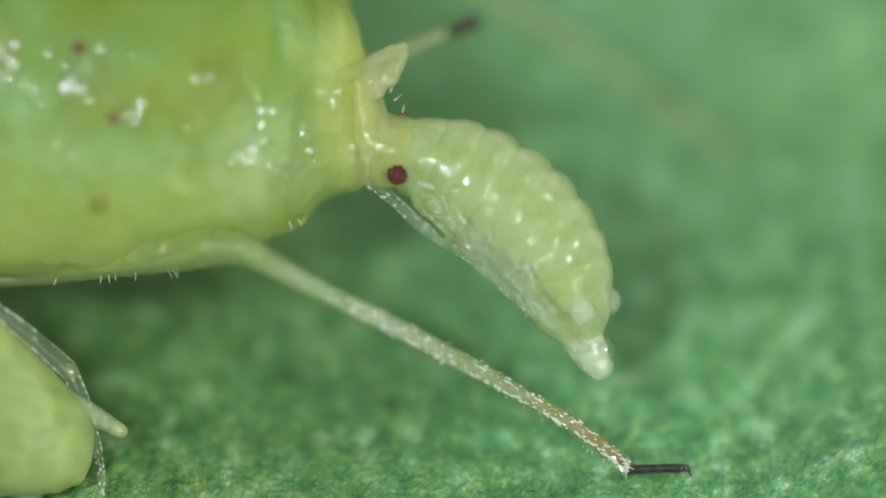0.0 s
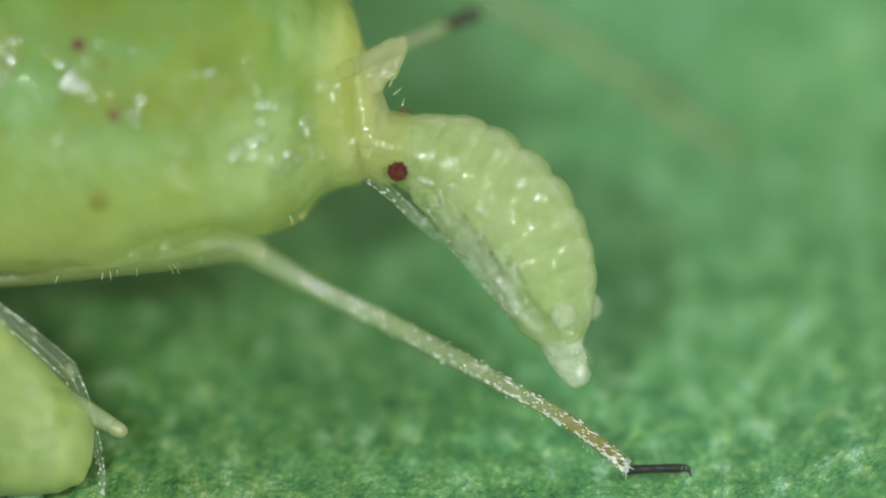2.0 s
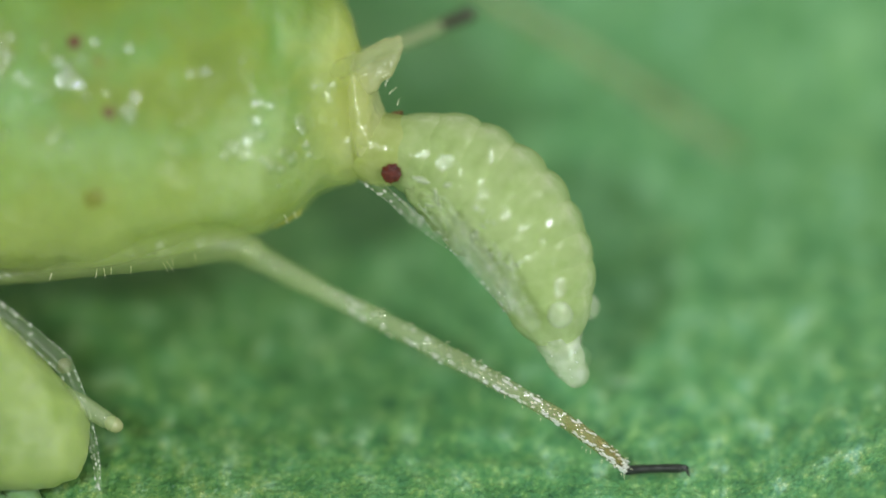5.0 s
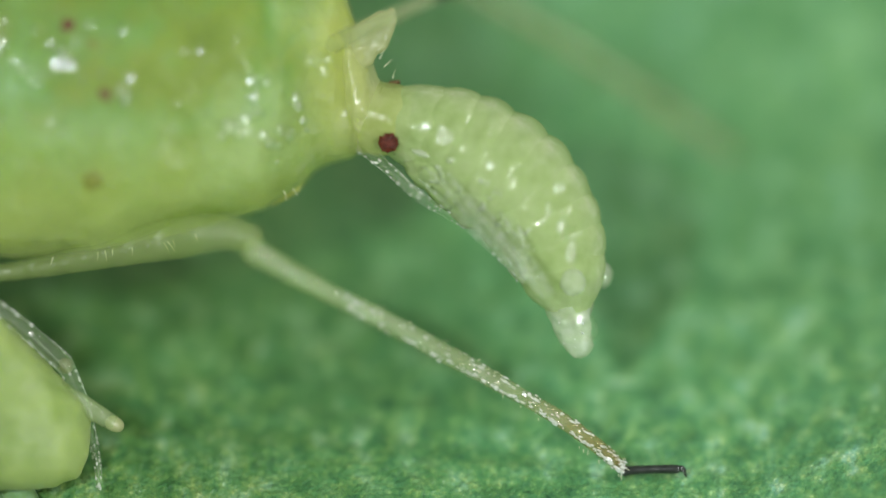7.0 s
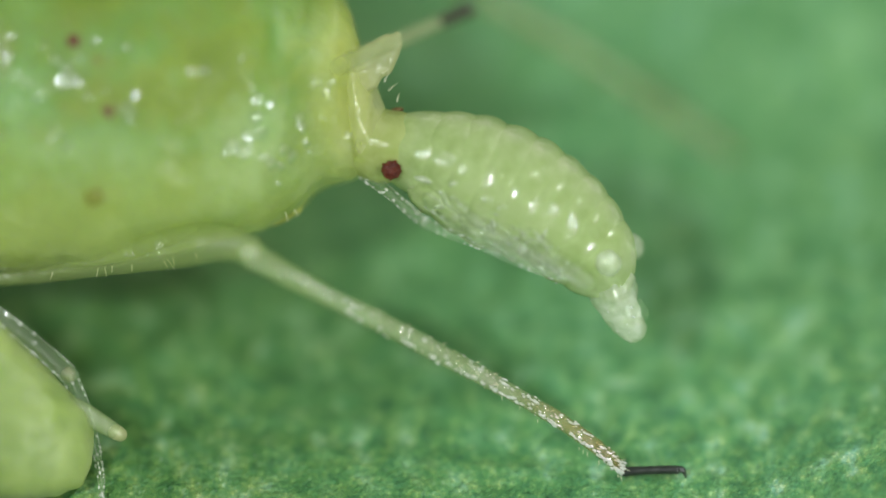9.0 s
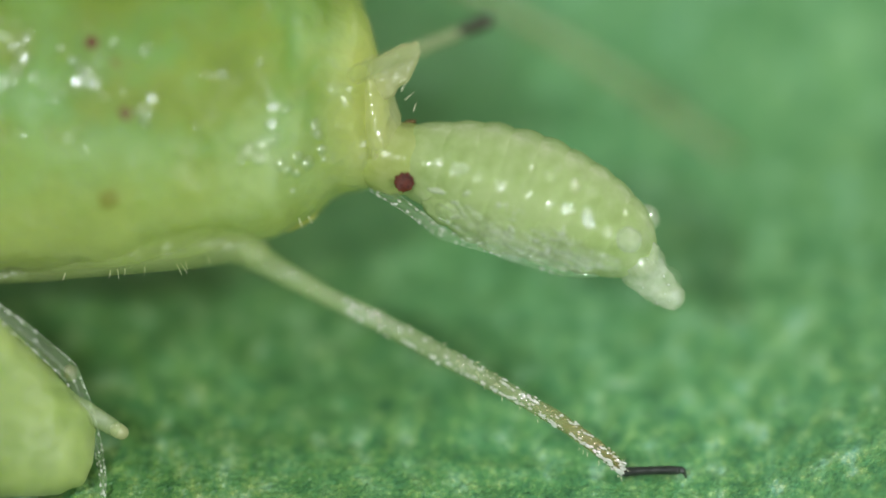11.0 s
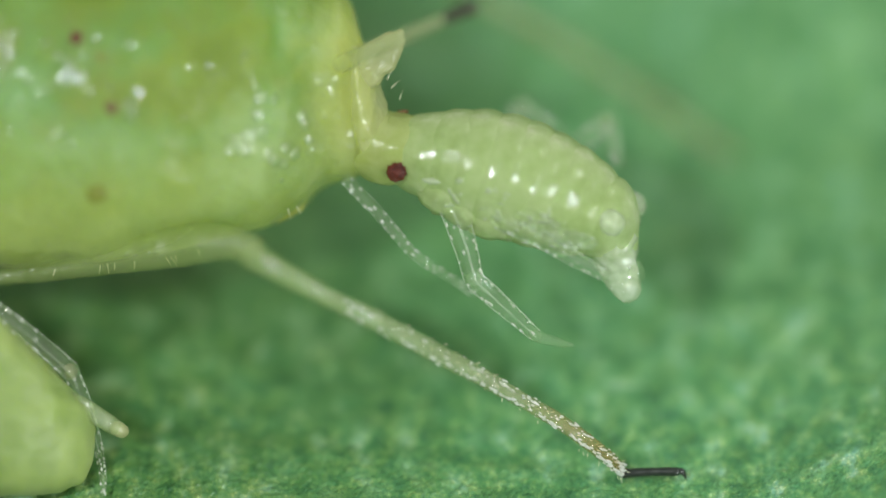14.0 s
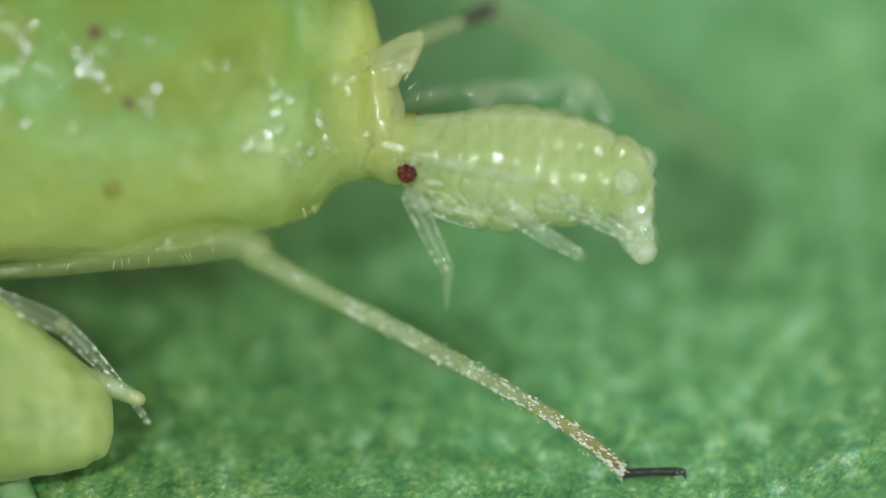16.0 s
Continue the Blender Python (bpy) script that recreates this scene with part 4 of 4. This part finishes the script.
bent("antenna", 11.5, (632, 335, 42), (742, 424, 42), (880, 496, 40))
bent("antenna", 12.0, (630, 328, 42), (752, 430, 42), (880, 492, 40))
bent("antenna", 12.2, (618, 325, 42), (735, 468, 40), (848, 560, 36))
bent("antenna", 12.5, (648, 334, 42), (738, 446, 40), (832, 530, 36))
bent("antenna", 13.0, (614, 335, 42), (722, 466, 40), (812, 535, 36))
bent("antenna", 13.6, (612, 325, 42), (745, 460, 40), (855, 535, 36))
bent("antenna", 14.0, (612, 318, 42), (732, 452, 40), (842, 522, 36))
bent("antenna", 14.2, (620, 315, 42), (650, 460, 20), (720, 560, 0))
bent("antenna", 14.4, (612, 310, 42), (598, 470, 0), (602, 620, -60))
bent("antenna", 14.6, (618, 312, 42), (612, 480, 0), (638, 650, -60))
bent("antenna", 14.7, (620, 310, 42), (612, 470, 10), (632, 620, -40))
bent("antenna", 14.75, (640, 305, 60), (700, 450, 90), (790, 560, 80))
bent("antenna", 14.8, (665, 300, 60), (810, 370, 120), (930, 430, 118))
bent("antenna", 15.0, (680, 285, 60), (815, 312, 104), (968, 342, 100))
bent("antenna", 15.5, (690, 262, 60), (820, 278, 104), (980, 314, 100))
bent("antenna", 16.0, (690, 278, 60), (812, 300, 104), (968, 325, 100))

bent("front", 11.5, (795, 390, 40), (885, 470, 48), (1010, 505, 50))
bent("front", 12.0, (790, 385, 40), (880, 470, 48), (1010, 520, 50))
bent("front", 12.1, (785, 378, 40), (840, 480, 40), (900, 610, 40))
bent("front", 12.2, (790, 375, 40), (838, 505, 40), (935, 632, 40))
bent("front", 12.3, (790, 375, 40), (835, 512, 40), (942, 640, 40))
bent("front", 12.5, (797, 380, 40), (838, 518, 40), (938, 660, 40))
bent("front", 12.7, (790, 375, 40), (838, 512, 40), (942, 640, 40))
bent("front", 13.0, (782, 375, 40), (805, 505, 40), (905, 600, 70))
bent("front", 13.2, (795, 372, 40), (835, 512, 40), (960, 625, 40))
bent("front", 13.4, (788, 378, 40), (775, 505, 50), (858, 630, 40))
bent("front", 13.5, (795, 375, 40), (838, 512, 40), (952, 630, 40))
bent("front", 13.6, (802, 372, 40), (842, 512, 40), (975, 622, 40))
bent("front", 13.8, (790, 372, 40), (838, 505, 40), (962, 640, 40))
bent("front", 14.0, (800, 368, 40), (842, 508, 40), (968, 612, 40))
bent("front", 14.2, (838, 366, 40), (755, 420, 60), (778, 565, 40))
bent("front", 14.4, (790, 370, 40), (800, 500, 40), (925, 545, 40))
bent("front", 14.6, (790, 375, 40), (808, 514, 40), (925, 555, 40))
bent("front", 14.7, (838, 366, 40), (722, 412, 60), (788, 560, 40))
bent("front", 14.8, (838, 366, 40), (726, 412, 60), (776, 560, 40))
bent("front", 14.9, (795, 378, 40), (780, 475, 40), (885, 500, 40))
bent("front", 15.0, (800, 378, 40), (806, 502, 40), (905, 500, 60))
bent("front", 15.1, (798, 376, 40), (800, 495, 40), (895, 500, 60))
bent("front", 15.2, (852, 378, 44), (735, 395, 70), (785, 555, 50))
bent("front", 15.5, (846, 390, 44), (724, 358, 70), (792, 486, 60))
bent("front", 16.0, (850, 384, 44), (728, 346, 70), (793, 482, 60))

for t in (12.3, 12.7):
    bent("middle", t, (852, 410, 62), (952, 470, 66), (1048, 500, 60))
bent("middle", 12.5, (862, 408, 62), (965, 462, 66), (1060, 492, 60))
bent("middle", 13.0, (905, 408, 62), (1000, 424, 66), (1090, 420, 60))
bent("middle", 13.5, (898, 408, 62), (992, 452, 66), (1050, 470, 60))
bent("middle", 13.6, (895, 408, 62), (995, 482, 66), (1045, 490, 60))
bent("middle", 14.0, (885, 388, 66), (1000, 448, 72), (1075, 492, 66))
bent("middle", 14.6, (880, 384, 66), (1000, 440, 72), (1066, 470, 66))
bent("middle", 15.0, (862, 356, 80), (970, 412, 84), (1045, 454, 76))
bent("middle", 15.5, (858, 346, 82), (968, 410, 84), (1038, 450, 76))
bent("middle", 16.0, (850, 345, 82), (964, 418, 84), (1034, 456, 76))

for t, dy in ((15.0, 6), (15.5, 0), (16.0, 2)):
    bent("hind", t, (962, 346 + dy, 80), (1050, 384 + dy, 86), (1116, 420 + dy, 70))

bent("far_middle", 14.0, (890, 250, -70), (925, 190, -130), (1000, 240, -110))
bent("far_middle", 14.6, (880, 240, -70), (925, 185, -130), (1000, 230, -110))
bent("far_middle", 15.0, (860, 240, -70), (895, 165, -130), (980, 205, -110))
bent("far_middle", 15.5, (850, 230, -70), (872, 152, -140), (970, 170, -120))
bent("far_middle", 16.0, (850, 240, -70), (868, 160, -140), (970, 165, -120))
bent("far_hind", 13.6, (1010, 290, -70), (1085, 290, -100), (1105, 330, -90))
bent("far_hind", 14.0, (1010, 280, -70), (1075, 215, -120), (1095, 290, -110))
bent("far_hind", 14.6, (1000, 260, -70), (1075, 205, -120), (1095, 280, -110))
bent("far_hind", 15.0, (1000, 250, -70), (1060, 182, -120), (1100, 250, -110))
bent("far_hind", 15.5, (1000, 240, -70), (1048, 155, -120), (1080, 220, -110))
bent("far_hind", 16.0, (1000, 240, -70), (1035, 150, -120), (1080, 215, -110))
bent("far_antenna", 14.6, (690, 210, -90), (800, 220, -120), (900, 250, -120))
bent("far_antenna", 14.7, (690, 195, -90), (740, 148, -150), (800, 140, -160))
bent("far_antenna", 14.9, (690, 190, -90), (770, 130, -150), (840, 90, -160))
bent("far_antenna", 15.1, (690, 185, -90), (780, 105, -150), (868, 45, -160))
bent("far_antenna", 15.2, (690, 180, -90), (820, 115, -150), (940, 84, -160))
bent("far_antenna", 15.4, (695, 175, -90), (860, 125, -150), (1045, 104, -160))
bent("far_antenna", 15.7, (705, 172, -90), (880, 145, -150), (1060, 142, -160))
bent("far_antenna", 16.0, (712, 178, -90), (880, 155, -150), (1040, 145, -160))


def aimed(root, way):
    """Pose with x along way and z towards the lens."""
    x = way.normalized()
    z = Vector((0, 0, 1)) - x * x.z
    z = z.normalized() if z.length > 0.02 else Vector((0, 1, 0))
    y = z.cross(x)
    m = Matrix((x, y, z)).transposed().to_4x4()
    m.translation = root
    return m


def reach(root, to, length, sign):
    """A rigid piece from root towards a place of the plan; what its view lacks in length goes into depth."""
    d = Vector((to[0] - root[0], to[1] - root[1], 0))
    flat = min(d.length, length)
    d = d.normalized() * flat
    d.z = sign * min(math.sqrt(max(0.0, length ** 2 - flat ** 2)), 0.9 * length)
    return d.normalized() * length


def motions():
    times = sorted(SPINES)
    # the mother heaves as she presses
    def mother(t):
        a, b = at_time(RUMP, t), at_time(BACK, t)
        d0, d1 = np.array([-400, -136.0]), b - a
        turn = -(math.atan2(d1[1], d1[0]) - math.atan2(d0[1], d0[0]))
        turn = (turn + math.pi) % (2 * math.pi) - math.pi
        return Matrix.Translation(place(a[0], a[1])) @ BASIS @ Matrix.Rotation(turn, 4, "Z")

    mother_times = [r[0] for r in RUMP]
    walk(adult, [(t, mother(t)) for t in mother_times])
    # her shin swings about the resting foot, the foot stays on the leaf
    shin_rows, foot_rows, thigh_rows = [], [], []
    knee_still = mother(0.0) @ (m_at(*KNEE) * U)
    for t in mother_times:
        inv = mother(t).inverted()
        # the bent knee gives way, so it moves less than her body
        swept = mother(t) @ (m_at(*KNEE) * U)
        knee = knee_still + (swept - knee_still) * 0.22
        thigh_rows.append((t, Matrix.Translation(inv.to_3x3() @ (knee - swept) * 0.6)))
        ankle = place(*ANKLE)
        way = inv.to_3x3() @ (knee - ankle)
        root = inv @ ankle - (-way).normalized() * SHIN_LEN * U
        shin_rows.append((t, aimed(root, -way)))
        foot_rows.append((t, inv @ mother(0.0)))
    walk(shin, shin_rows)
    walk(thigh, thigh_rows)
    walk(foot, foot_rows)
    walk(far_shin, foot_rows)
    # the young one shifts and then scrambles forward
    def young_pose(t):
        dx, dy = at_time(YOUNG_AT, t)
        turn = 14 * max(0.0, -(dy + creep(t)[1])) / 72 if t >= 15.4 else 0.0
        return Matrix.Translation(place(YX + dx, YY + dy, 40)) @ BASIS @ Matrix.Rotation(radians(turn), 4, "Z")

    walk(young, [(r[0], young_pose(r[0])) for r in YOUNG_AT])
    leg_rows = [[], [], []]
    for t, dx, dy, *joints in YOUNG_LEG:
        back = young_pose(t).inverted()
        cx, cy = creep(t)
        spots = [back @ place(x + dx - cx, y + dy - cy, w) for x, y, w in joints]
        root = spots[0]
        for rows, length, spot in zip(leg_rows, (185, 165, 95), spots[1:]):
            way = (spot - root).normalized()
            rows.append((t, aimed(root, way)))
            root = root + way * length * U
    for ob, rows in zip(young_leg, leg_rows):
        walk(ob, rows)
    # the newborn: the head is held, the body curls and straightens
    def root_at(t):
        e = at_time(EYE_AT, t)
        return e[0] - 703 + NX, e[1] - 311 + NY

    walk(born, [(t, Matrix.Translation(place(*root_at(t))) @ BASIS) for t in sorted(set(times) | {r[0] for r in EYE_AT})])

    def local(t, x, y, w):
        cx, cy = creep(t)
        ox, oy = root_at(t)
        return Vector((x - cx - ox, oy - (y - cy), w))

    for ob, (_, s) in zip(belts, STATIONS):
        rows = []
        for t in times:
            p, a = spine_point(t, s)
            rows.append((t, Matrix.Translation(local(t, p[0], p[1], 0) * U) @ Matrix.Rotation(radians(a), 4, "Z")))
        walk(ob, rows)
    for key, (upper, lower) in jointed.items():
        la, lb = JOINTED[key][2], JOINTED[key][3]
        ups, lows = [], []
        for t in sorted(JOINTED_ROWS[key]):
            back = -55 if "far" in key else (-58 if t < 14.72 else -28) if key == "antenna" else 0
            root, joint, tip = (local(t, x, y, w + back) for x, y, w in JOINTED_ROWS[key][t])
            sign = -1 if "far" in key else 1
            d = reach(root, joint, la, sign)
            knee = root + d
            e = reach(knee, tip, lb, -sign)
            ups.append((t, aimed(root * U, d)))
            lows.append((t, aimed(knee * U, e)))
        walk(upper, ups)
        walk(lower, lows)
    # the newborn's front foot turns on its shin
    bend = [(0.0, 10), (12.0, 10), (12.2, 22), (12.8, 30), (13.0, -20), (13.2, 25), (13.4, -5), (13.6, 25), (13.8, -25), (14.0, 25), (14.1, 25), (14.3, 12), (15.1, 12), (15.3, -28), (16.0, -30)]
    walk(toes, [(t, pose(JOINTED["front"][3] * U, 0, 0, 0, 0, a)) for t, a in bend])


motions()
